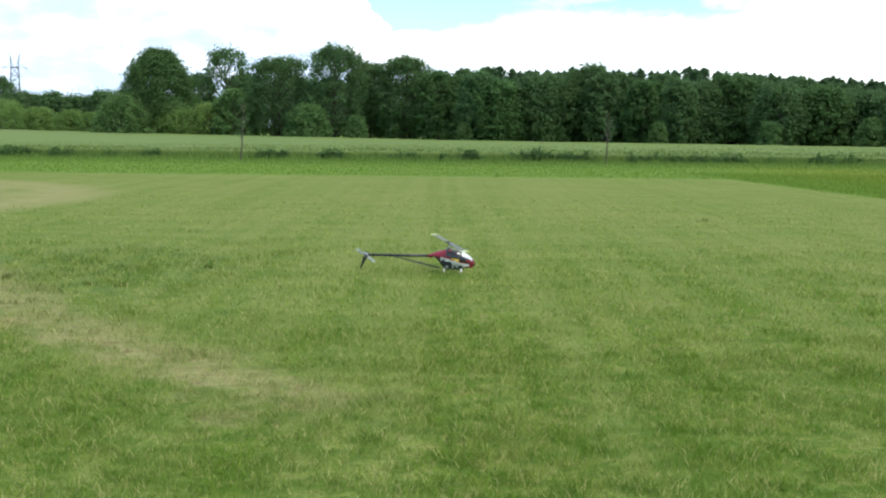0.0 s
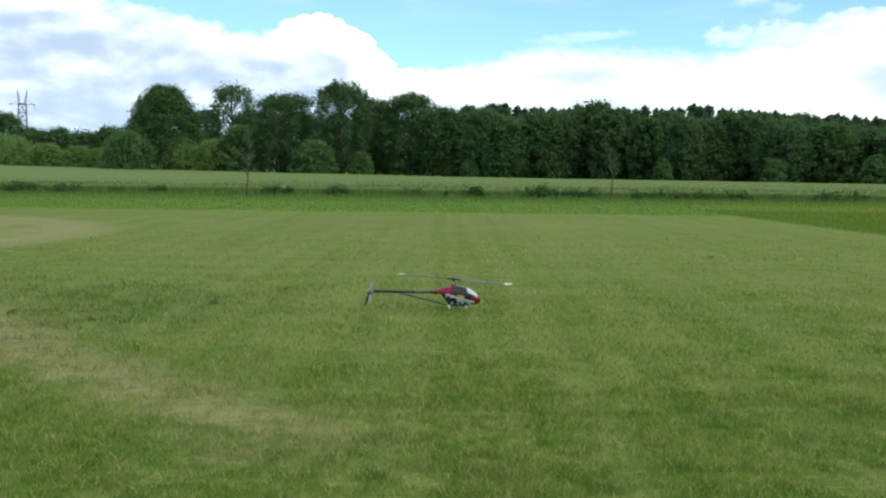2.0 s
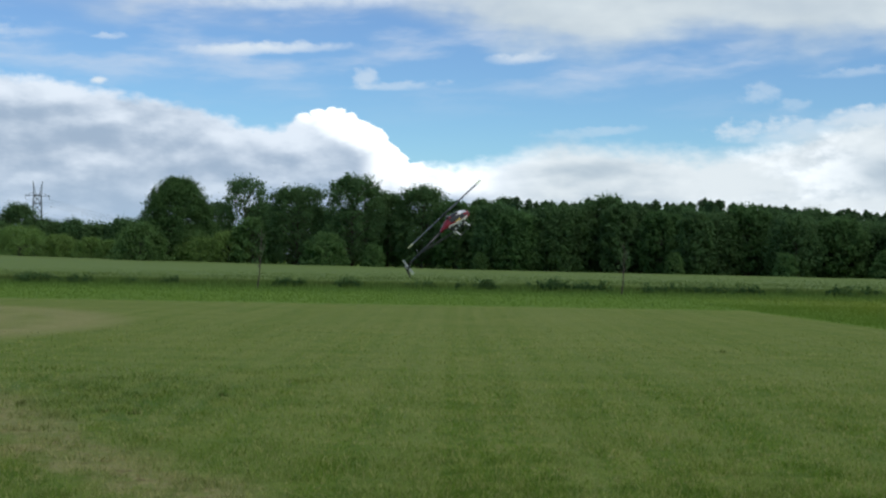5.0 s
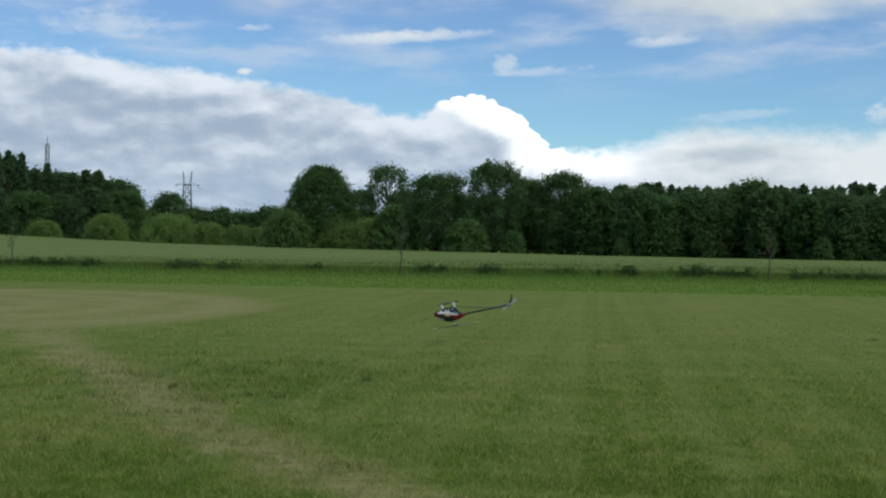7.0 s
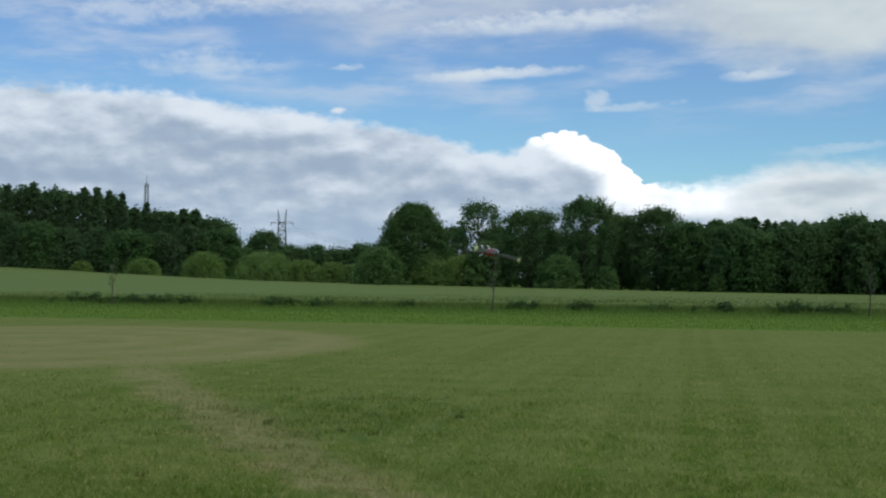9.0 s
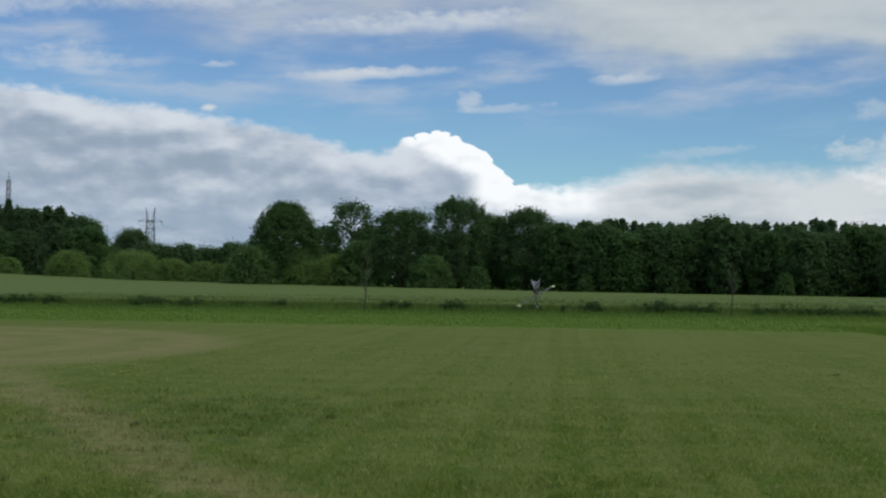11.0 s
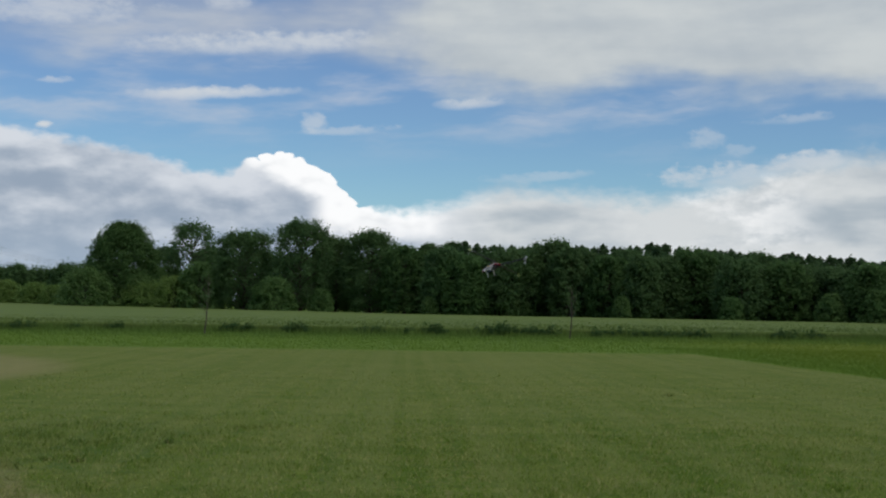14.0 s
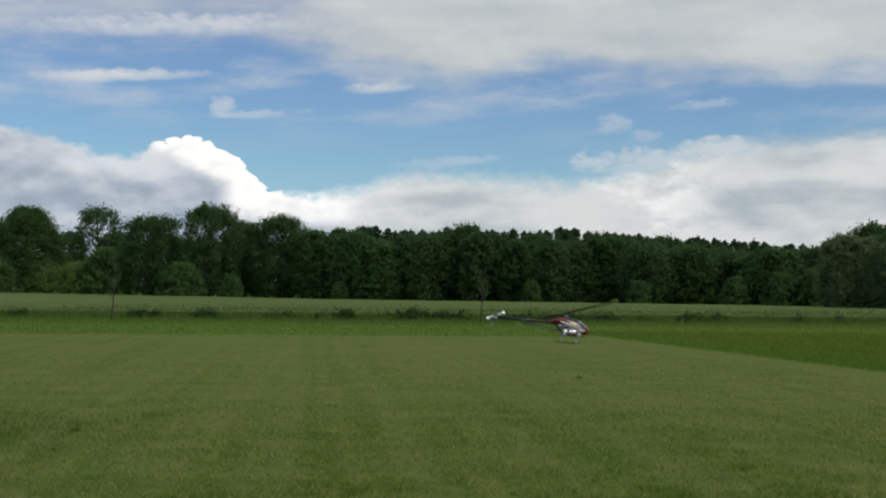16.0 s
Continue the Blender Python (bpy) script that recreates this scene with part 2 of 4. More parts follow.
def mesh_from(name, verts, faces, mats, smooth=False):
    me = bpy.data.meshes.new(name)
    verts = np.asarray(verts, dtype=np.float32)
    faces = np.asarray(faces, dtype=np.int32)
    k = faces.shape[1]
    me.vertices.add(len(verts))
    me.vertices.foreach_set("co", verts.ravel())
    me.loops.add(faces.size)
    me.loops.foreach_set("vertex_index", faces.ravel())
    me.polygons.add(len(faces))
    me.polygons.foreach_set("loop_start", np.arange(0, faces.size, k, dtype=np.int32))
    me.update(calc_edges=True)
    for mt in (mats if isinstance(mats, (list, tuple)) else [mats]):
        me.materials.append(mt)
    if smooth:
        me.polygons.foreach_set("use_smooth", [True] * len(faces))
    return me


def child(name, me, parent, label=""):
    ob = new(name, me)
    ob.parent = parent
    if label:
        ob["label"] = label
    return ob


def part(name, bm, mt, parent, label="", smooth=False):
    """Links a bmesh as one mesh object under a thing or a part."""
    me = bpy.data.meshes.new(name)
    bmesh.ops.recalc_face_normals(bm, faces=bm.faces)
    bm.to_mesh(me)
    bm.free()
    for x in (mt if isinstance(mt, (list, tuple)) else [mt]):
        me.materials.append(x)
    if smooth:
        me.polygons.foreach_set("use_smooth", [True] * len(me.polygons))
    return child(name, me, parent, label)


def tube(bm, a, b, r0, r1=None, seg=8, caps=True):
    """A round bar from a to b."""
    a, b = Vector(a), Vector(b)
    r1 = r0 if r1 is None else r1
    m = Matrix.Translation((a + b) / 2) @ (b - a).to_track_quat("Z", "Y").to_matrix().to_4x4()
    bmesh.ops.create_cone(bm, cap_ends=caps, segments=seg, radius1=r0, radius2=max(r1, 1e-4), depth=(b - a).length, matrix=m)


def box(bm, centre, size, turn=None):
    m = Matrix.Translation(centre) @ (turn or Matrix()) @ Matrix.Diagonal((*size, 1))
    bmesh.ops.create_cube(bm, size=1.0, matrix=m)


def blade_strip(rng, xs, ys, hs, w, lean, zs=0.0):
    """Grass blades: each a bent strip of three points, two triangles wide at the foot."""
    k = len(xs)
    a = rng.uniform(0, 2 * np.pi, k)
    dx, dy = np.cos(a), np.sin(a)
    b = rng.uniform(0, 2 * np.pi, k)
    ln = rng.uniform(0.1, 1.0, k) * lean * hs
    v = np.zeros((k, 5, 3))
    for j, (h, s, o) in enumerate(((0.0, 1, 0.0), (0.0, -1, 0.0), (0.6, 0.75, 0.35), (0.6, -0.75, 0.35), (1.0, 0, 1.0))):
        v[:, j, 0] = xs + dx * s * w / 2 + np.cos(b) * ln * o
        v[:, j, 1] = ys + dy * s * w / 2 + np.sin(b) * ln * o
        v[:, j, 2] = zs + h * hs
    i = np.arange(k)[:, None] * 5
    f = np.concatenate([i + np.array([[0, 1, 3]]), i + np.array([[0, 3, 2]]), i + np.array([[2, 3, 4]])])
    return v.reshape(-1, 3), f


# ---- ground ----
MOW_Y, MOW_K = 47.0, 0.05      # far edge of the mown field: y = MOW_Y + MOW_K * x
CROP_Y, CROP_K = 70.5, 0.05    # near edge of the crop
CROP_H = 0.55


def mow_side(y):
    """The side edge of the mown field."""
    return 10.7 + (48.0 - y) * 0.09


def meadow_colour(t, tools, lift=1.0):
    """The colour of the meadow at a place: mown grass with a dry round patch, a dry curved track and mowing stripes; rougher beyond."""
    n, m, step, mix, noise_tex, curve = tools
    co = n("ShaderNodeTexCoord").outputs["Object"]
    x, y, z = n("ShaderNodeSeparateXYZ", ins={0: co}).outputs
    flat = n("ShaderNodeCombineXYZ", ins={0: x, 1: y, 2: 0.0}).outputs[0]
    big = noise_tex(flat, 0.22, 4.0, 0.6)
    mid = noise_tex(flat, 1.1, 5.0, 0.65)
    fine = noise_tex(flat, 7.0, 5.0, 0.7)
    m0 = m("SUBTRACT", mid, 0.5)
    f0 = m("SUBTRACT", fine, 0.5)
    green = mix(step(mid, 0.42, 0.58), (0.092, 0.150, 0.014), (0.128, 0.188, 0.024))
    tiny = noise_tex(flat, 22.0, 3.0, 0.6)
    green = mix(m("MULTIPLY", step(tiny, 0.54, 0.68), 0.75), green, (0.205, 0.245, 0.075))
    green = mix(m("MULTIPLY", step(tiny, 0.46, 0.32), 0.75), green, (0.058, 0.100, 0.012))
    green = mix(m("MULTIPLY", step(big, 0.45, 0.60), 0.50), green, (0.172, 0.202, 0.044))
    green = mix(m("MULTIPLY", step(fine, 0.5, 0.72), 0.45), green, (0.215, 0.228, 0.082))
    # tufts: darker clumps, dead thatch showing between them
    tuft = noise_tex(flat, 4.2, 3.0, 0.6)
    green = mix(m("MULTIPLY", step(tuft, 0.53, 0.41), 0.62), green, (0.056, 0.108, 0.010))
    thatch = m("MULTIPLY", step(noise_tex(flat, 11.0, 3.0, 0.65), 0.51, 0.62), step(mid, 0.40, 0.55))
    green = mix(m("MULTIPLY", thatch, 0.62), green, (0.285, 0.235, 0.105))
    # a lusher, bluish swath of cut grass beside the dry track
    wx = m("DIVIDE", m("ADD", x, 4.4), 2.3)
    wy = m("DIVIDE", m("SUBTRACT", y, 15.6), 3.6)
    wr = m("ADD", m("ADD", m("MULTIPLY", wx, wx), m("MULTIPLY", wy, wy)), m("MULTIPLY", m0, 2.4))
    swath = m("MULTIPLY", step(wr, 1.2, 0.4), step(noise_tex(flat, 2.4, 4.0, 0.7), 0.42, 0.58))
    green = mix(m("MULTIPLY", swath, 0.7), green, (0.070, 0.128, 0.034))
    # mowing stripes along the field
    lane = n("ShaderNodeCombineXYZ", ins={0: m("ADD", x, m("MULTIPLY", m0, 0.25)), 1: m("MULTIPLY", y, 0.012), 2: 0.0}).outputs[0]
    stripe = step(noise_tex(lane, 1.5, 2.0, 0.5), 0.45, 0.57)
    green = mix(m("MULTIPLY", stripe, 0.34), green, (0.180, 0.218, 0.064))
    narrow = step(noise_tex(lane, 3.4, 1.0, 0.4), 0.44, 0.57)
    green = mix(m("MULTIPLY", narrow, 0.30), green, (0.208, 0.234, 0.062))
    cross = n("ShaderNodeCombineXYZ", ins={0: m("MULTIPLY", x, 0.28), 1: m("ADD", y, m("MULTIPLY", m0, 1.2)), 2: 5.0}).outputs[0]
    ridge = step(noise_tex(cross, 1.15, 3.0, 0.6), 0.46, 0.57)
    green = mix(m("MULTIPLY", ridge, 0.28), green, (0.074, 0.128, 0.016))
    # the sward turns paler and yellower farther out
    green = mix(m("MULTIPLY", step(m("ADD", y, m("MULTIPLY", m0, 8.0)), 9.0, 30.0), 0.20), green, (0.214, 0.238, 0.066))
    # darker green tufts closer by
    close = m("MULTIPLY", step(m("ADD", y, m("MULTIPLY", m0, 7.0)), 11.0, 6.0), step(tuft, 0.58, 0.44))
    green = mix(m("MULTIPLY", close, 0.62), green, (0.060, 0.116, 0.010))
    # dry round patch
    ex = m("DIVIDE", m("ADD", x, 16.8), 8.7)
    ey = m("DIVIDE", m("SUBTRACT", y, 29.8), 10.7)
    rr = m("SQRT", m("ADD", m("MULTIPLY", ex, ex), m("MULTIPLY", ey, ey)))
    rr = m("ADD", rr, m("MULTIPLY", m0, 0.22))
    ring = m("ADD", m("ADD", 0.55, m("MULTIPLY", m0, 0.9)), m("MULTIPLY", m("SINE", m("MULTIPLY", rr, 24.0)), 0.14))
    patch = m("MULTIPLY", step(rr, 1.05, 0.94), ring)
    # dry curved track
    line = m("SUBTRACT", curve(y, [(5, 12.9), (7, 12.4), (8, 12.1), (8.6, 11.6), (9.5, 10.9), (10.5, 10.1), (12, 9.0), (13.6, 8.1), (16.4, 6.3), (19.7, 4.3), (24, 2.2), (30, 0.5)], 5.0, 30.0, 13.0), 13.0)
    off = m("ABSOLUTE", m("ADD", m("SUBTRACT", x, line), m("MULTIPLY", m0, 2.2)))
    track = m("MULTIPLY", step(off, 0.95, 0.15), m("MULTIPLY", step(m("ADD", y, m("MULTIPLY", m0, 3.0)), 6.9, 8.6), step(y, 26.0, 20.0)))
    track = m("MULTIPLY", track, step(m("ADD", fine, m("MULTIPLY", mid, 0.5)), 0.48, 0.95))
    dry = m("MAXIMUM", patch, track)
    straw = mix(m("MULTIPLY", step(noise_tex(flat, 5.0, 4.0, 0.65), 0.48, 0.66), step(y, 22.0, 14.0)), (0.285, 0.256, 0.116), (0.165, 0.120, 0.058))
    col = mix(dry, green, straw)
    # rough grass beyond the mown edge
    past = m("SUBTRACT", y, m("ADD", MOW_Y, m("MULTIPLY", x, MOW_K)))
    side = m("SUBTRACT", x, m("ADD", 10.7, m("MULTIPLY", m("SUBTRACT", 48.0, y), 0.09)))
    rough = step(m("ADD", m("MAXIMUM", past, side), m("MULTIPLY", f0, 0.5)), -0.12, 0.12)
    lush = mix(step(mid, 0.35, 0.65), (0.100, 0.170, 0.022), (0.124, 0.194, 0.030))
    olive = step(m("ADD", side, m("MULTIPLY", m0, 6.0)), -0.5, 9.0)
    lush = mix(m("MULTIPLY", olive, 0.8), lush, mix(step(mid, 0.35, 0.65), (0.120, 0.162, 0.016), (0.144, 0.184, 0.024)))
    col = mix(rough, col, lush)
    if lift != 1.0:
        sc = n("ShaderNodeVectorMath", op="SCALE", ins={0: col})
        sc.inputs["Scale"].default_value = lift
        col = sc.outputs[0]
    return col, fine, rough


def ground_material():
    mt, t, bsdf, tools = material("meadow", 0.95)
    n, m, step, mix, noise_tex, curve = tools
    col, fine, rough = meadow_colour(t, tools)
    co = n("ShaderNodeTexCoord").outputs["Object"]
    grain = noise_tex(co, 30.0, 3.0, 0.7)
    col = mix(m("MULTIPLY", step(grain, 0.4, 0.7), m("SUBTRACT", 0.55, m("MULTIPLY", rough, 0.45))), col, (0.050, 0.078, 0.012))
    t.links.new(col, bsdf.inputs["Base Color"])
    bsdf.inputs["Specular IOR Level"].default_value = 0.08
    b = n("ShaderNodeBump", ins={"Strength": 0.7, "Distance": 0.04, "Height": m("ADD", grain, fine)})
    t.links.new(b.outputs[0], bsdf.inputs["Normal"])
    return mt


def blade_material(name, gain, straw=0.6):
    mt, t, bsdf, tools = material(name, 0.7)
    n, m, step, mix, noise_tex, curve = tools
    col, fine, rough = meadow_colour(t, tools, gain)
    rnd = n("ShaderNodeNewGeometry").outputs["Random Per Island"]
    col = mix(m("MULTIPLY", rnd, 0.30 if straw else 0.0), col, (0.160, 0.245, 0.030))
    if straw:
        col = mix(m("MULTIPLY", step(rnd, 0.40, 0.30), 0.45), col, (0.070, 0.125, 0.014))
    col = mix(m("MULTIPLY", step(rnd, 0.84, 0.88), straw), col, (0.50, 0.45, 0.20))
    t.links.new(col, bsdf.inputs["Base Color"])
    bsdf.inputs["Specular IOR Level"].default_value = 0.12
    thin(t, bsdf, col, 0.45)
    return mt


def build_ground():
    r = [0.9 * 1.12 ** i for i in range(76)]
    seg = 96
    vs, fs = [(0.0, 0.0, 0.0)], []
    for q in r:
        for s in range(seg):
            a = 2 * math.pi * s / seg
            x, y = q * math.sin(a), q * math.cos(a)
            vs.append((x, y, 0.0))
    for i in range(len(r) - 1):
        for s in range(seg):
            fs.append((1 + i * seg + (s + 1) % seg, 1 + i * seg + s, 1 + (i + 1) * seg + s, 1 + (i + 1) * seg + (s + 1) % seg))
    me = mesh_from("ground", vs, fs, ground_material(), True)
    bm = bmesh.new()
    bm.from_mesh(me)
    bm.verts.ensure_lookup_table()
    for s in range(seg):
        bm.faces.new((bm.verts[0], bm.verts[1 + s], bm.verts[1 + (s + 1) % seg])).smooth = True
    bmesh.ops.recalc_face_normals(bm, faces=bm.faces)
    for f in bm.faces:
        if f.normal.z < 0:
            f.normal_flip()
    bm.to_mesh(me)
    bm.free()
    return tagged(new("ground", me), "mown summer meadow with a dry round patch and a dry track", "ground", kind="structure")


build_ground()


def blades(name, label, mt, xs, ys, hs, w, lean, seed, zs=0.0):
    v, f = blade_strip(np.random.default_rng(seed), xs, ys, hs, w, lean, zs)
    return tagged(new(name, mesh_from(name, v, f, mt)), label, "grass", kind="stuff")


def scatter(rng, k, y0, y1, slope, x_pad, left=-1.0, right=1.0):
    """Places in a fan ahead of the camera, even over the ground."""
    y = np.sqrt(rng.uniform(y0 ** 2, y1 ** 2, k))
    x = rng.uniform(left, right, k) * (slope * y + x_pad)
    return x, y


def crop_material(name, dark, light, leafy=True):
    mt, t, bsdf, (n, m, step, mix, noise_tex, curve) = material(name, 0.9)
    co = n("ShaderNodeTexCoord").outputs["Object"]
    rnd = n("ShaderNodeNewGeometry").outputs["Random Per Island"]
    f = noise_tex(co, 0.35, 5.0, 0.7)
    g = noise_tex(co, 5.0, 3.0, 0.7)
    col = mix(m("ADD", m("MULTIPLY", step(f, 0.3, 0.7), 0.6), m("MULTIPLY", rnd, 0.4)), dark, light)
    col = mix(m("MULTIPLY", g, 0.4), col, dark)
    t.links.new(col, bsdf.inputs["Base Color"])
    bsdf.inputs["Specular IOR Level"].default_value = 0.1
    if leafy:
        thin(t, bsdf, col, 0.5)
    return mt


def bare(x, y):
    """How worn the sward is at a place, 0 to 1: the round patch and the track."""
    rr = np.hypot((x + 16.8) / 8.7, (y - 29.8) / 10.7)
    line = np.interp(y, [5, 8, 9.5, 12, 16.4, 19.7, 24, 30], [-0.1, -0.9, -2.1, -4.0, -6.7, -8.7, -10.8, -12.5])
    track = np.clip(1.2 - np.abs(x - line) / 1.0, 0, 1) * np.clip((y - 6.9) / 1.7, 0, 1) * np.clip((26 - y) / 5, 0, 1)
    return np.maximum(0.95 * (rr < 1.0), 0.6 * track)


def build_meadow():
    rng = np.random.default_rng(11)
    mown = blade_material("mown_grass", 1.55)
    for seed, k, y0, y1, h, w in ((21, 200000, 5.2, 12.0, 0.046, 0.0055), (22, 105000, 9.0, 20.0, 0.046, 0.009), (23, 26000, 15.0, 34.0, 0.036, 0.016)):
        x, y = scatter(rng, k, y0, y1, 0.36 if y0 < 6 else 0.50, 0.8, -1.75 if y0 < 6 else -1.25, 1.0)
        clump = np.array([0.55 * noise.noise(Vector((a * 1.1, b * 1.1, 3.0))) + 0.8 * noise.noise(Vector((a * 4.0, b * 4.0, 9.0))) for a, b in zip(x, y)])
        hs = 0.8 * h * (1.0 + 1.1 * clump) * rng.uniform(0.45, 1.5, k)
        # thinner towards both ends of each belt, and where the sward is worn
        f = (y - y0) / (y1 - y0)
        keep = rng.uniform(0, 1, k) < np.clip(0.75 + 0.7 * clump, 0.4, 1.0) * np.clip((1.0 - f) / 0.45, 0, 1) * np.clip(f / 0.15 if y0 > 6 else 1.0, 0, 1)
        ok = keep & (x < mow_side(y)) & (rng.uniform(0, 1, k) > bare(x, y))
        blades("mown_grass", "short mown meadow grass, some of it dry", mown, x[ok], y[ok], np.clip(hs[ok], 0.012, 0.085), w, 1.7, seed)
    # tall grass beyond the mown edge
    tall = blade_material("tall_grass", 1.2, 0.0)
    x, y = scatter(rng, 165000, 14.0, 72.0, 0.52, 3.0, -1.15, 1.0)
    past = np.maximum(y - (MOW_Y + MOW_K * x), x - mow_side(y)) + 0.15 * rng.normal(size=len(x))
    ok = (past > 0.0) & (y < CROP_Y + CROP_K * x + 0.5)
    x, y = x[ok], y[ok]
    hs = rng.uniform(0.05, 0.11, len(x)) * np.interp(y, [52, 64], [1.0, 0.8])
    blades("tall_grass", "unmown bright green meadow grass", tall, x, y, hs * 0.8, 0.016, 1.2, 31)
    y = rng.uniform(22.0, 54.0, 60000)
    x = mow_side(y) + 0.1 + np.abs(rng.normal(0, 0.05, len(y))) + rng.uniform(0, 1, len(y)) * (0.52 * y + 3.0 - mow_side(y))
    blades("tall_grass", "unmown olive green meadow grass", tall, x, y, rng.uniform(0.04, 0.09, len(y)), 0.014, 0.8, 32)
    # longer grass the mower never reaches, rising towards the crop
    verge = crop_material("verge_grass", (0.122, 0.200, 0.042), (0.164, 0.246, 0.058))
    x = rng.uniform(-62, 55, 34000)
    near = rng.uniform(0, 1, len(x)) ** 1.3
    blades("tall_grass", "tall green grass in front of the crop", verge, x, CROP_Y + CROP_K * x - 1.2 - 9.0 * near, (0.27 - 0.21 * near ** 0.7) * rng.uniform(0.5, 1.1, len(x)), 0.028, 0.9, 33)
    # cut grass left in clumps beside the dry track
    cut = blade_material("cut_grass", 1.2, 0.25)
    cx, cy = rng.normal(-4.3, 1.2, 90), rng.normal(15.4, 1.9, 90)
    x = np.repeat(cx, 34) + rng.normal(0, 0.13, 90 * 34)
    y = np.repeat(cy, 34) + rng.normal(0, 0.09, 90 * 34)
    blades("cut_grass", "small heaps of cut grass on the meadow", cut, x, y, rng.uniform(0.03, 0.09, len(x)), 0.010, 1.6, 34)
    # a few loose dark tufts left by the mower
    tuft = blade_material("loose_tuft", 0.5)
    for i, (cx, cy) in enumerate(((-4.95, 14.3), (-4.7, 10.3), (-4.3, 10.2), (-3.85, 13.8), (-3.5, 13.7), (-2.9, 15.6), (5.2, 25.0))):
        k = 26
        v, f = blade_strip(np.random.default_rng(60 + i), cx + rng.normal(0, 0.035, k), cy + rng.normal(0, 0.03, k), rng.uniform(0.03, 0.07, k), 0.012, 1.2)
        tagged(new("grass_tuft", mesh_from("grass_tuft", v, f, tuft)), "loose dark tuft of cut grass on the meadow", "grass tuft", "tufts of cut grass", "stuff")


build_meadow()


# ---- crop field ----
EDGE = [(-60, 260), (-32, 250), (-26, 235), (-19, 205), (-12, 180), (-6, 165), (2, 150), (12, 142), (19, 138), (26, 132), (40, 120), (60, 110)]


def edge_at(az):
    """Distance of the crop's far edge, by azimuth in degrees."""
    return float(np.interp(az, [a for a, d in EDGE], [d for a, d in EDGE]))


def rise(az, d, near):
    """The field climbs gently towards its far end on one side."""
    lift = float(np.interp(az, [-40, -34, -30, -26, -23, -19, -10, 0], [0.75, 0.68, 0.55, 0.36, 0.25, 0.13, 0.05, 0.0]))
    far = edge_at(az)
    return far * math.tan(radians(lift)) * min(1.15, max(0.0, (d - near) / (far - near))) ** 1.5


def build_crop():
    mt = crop_material("green_rye", (0.094, 0.142, 0.034), (0.126, 0.168, 0.046), False)
    vs, fs = [], []
    cols, rows = 90, 40
    for j in range(rows + 1):
        for i in range(cols + 1):
            a = -48 + 96 * i / cols
            ra = radians(a)
            near = (CROP_Y + 0.4) / (math.cos(ra) - CROP_K * math.sin(ra))
            d = near + (edge_at(a) + 6 - near) * max(0.0, (j - 1) / (rows - 1)) ** 1.6
            x, y = d * math.sin(ra), d * math.cos(ra)
            z = CROP_H - 0.1 + 0.05 * noise.noise(Vector((x * 0.15, y * 0.15, 0))) + rise(a, d, near)
            vs.append((x, y, z if 0 < j < rows else -0.02))
    w = cols + 1
    for j in range(rows):
        for i in range(cols):
            fs.append((j * w + i, j * w + i + 1, (j + 1) * w + i + 1, (j + 1) * w + i))
    tagged(new("crop_field", mesh_from("crop_field", vs, fs, mt, True)), "field of pale green ripening rye", "crop", kind="stuff")
    rng = np.random.default_rng(41)
    side = crop_material("rye_stems", (0.116, 0.172, 0.046), (0.160, 0.214, 0.064))
    # stalks at the near edge, and ears standing out of the top
    k = 26000
    x = rng.uniform(-55, 50, k)
    y = CROP_Y + CROP_K * x + rng.exponential(0.5, k) + 0.25 * np.sin(x * 0.9) * rng.uniform(0, 1, k)
    ob = blades("rye_stalk", "upright rye stalks along the field's edge", side, x, y, rng.uniform(0.3, 0.56, k), 0.035, 0.35, 42)
    x = rng.uniform(-1, 1, 34000)
    y = CROP_Y + 1.0 + rng.exponential(16.0, len(x))
    x = x * y * 0.62
    ok = y < 125
    blades("rye_ear", "pale rye ears above the crop", mt, x[ok], y[ok] + CROP_K * x[ok], rng.uniform(0.05, 0.10, ok.sum()), 0.04, 1.4, 43, CROP_H - 0.11)
    # leafy margin in front of the stalks
    leafy = crop_material("margin_leaves", (0.112, 0.182, 0.040), (0.156, 0.228, 0.056))
    k = 30000
    x = rng.uniform(-62, 55, k)
    y = CROP_Y + CROP_K * x - 0.2 + rng.normal(0, 0.8, k)
    tall = np.array([0.46 + 0.3 * noise.noise(Vector((a * 0.35, 2.0, 0))) for a in x])
    blades("margin_grass", "coarse dark green grass along the crop's edge", leafy, x, y, tall * rng.uniform(0.45, 0.9, k), 0.05, 0.6, 45)


build_crop()

# ---- trees ----


def leaf_cloud(rng, clumps, per, size, loose=0.22):
    """Small leaf quads scattered over the shells of clumps (x, y, z, rx, ry, rz)."""
    cl = np.repeat(np.array(clumps), per, axis=0)
    k = len(cl)
    d = rng.normal(size=(k, 3))
    d /= np.linalg.norm(d, axis=1)[:, None]
    rr = np.clip(rng.normal(0.80, loose, k), 0.15, 1.6)
    c = cl[:, :3] + d * cl[:, 3:] * rr[:, None]
    nrm = d * 0.8 + rng.normal(size=(k, 3)) * 0.45 + np.array([0, 0, 0.6])
    nrm /= np.linalg.norm(nrm, axis=1)[:, None]
    u = np.cross(nrm, rng.normal(size=(k, 3)))
    u /= np.linalg.norm(u, axis=1)[:, None]
    v = np.cross(nrm, u)
    s = size * rng.uniform(0.6, 1.3, k)[:, None]
    q = np.stack([c + u * s, c + v * s * 0.62, c - u * s, c - v * s * 0.62], 1)
    return q.reshape(-1, 3), np.arange(k * 4).reshape(-1, 4)


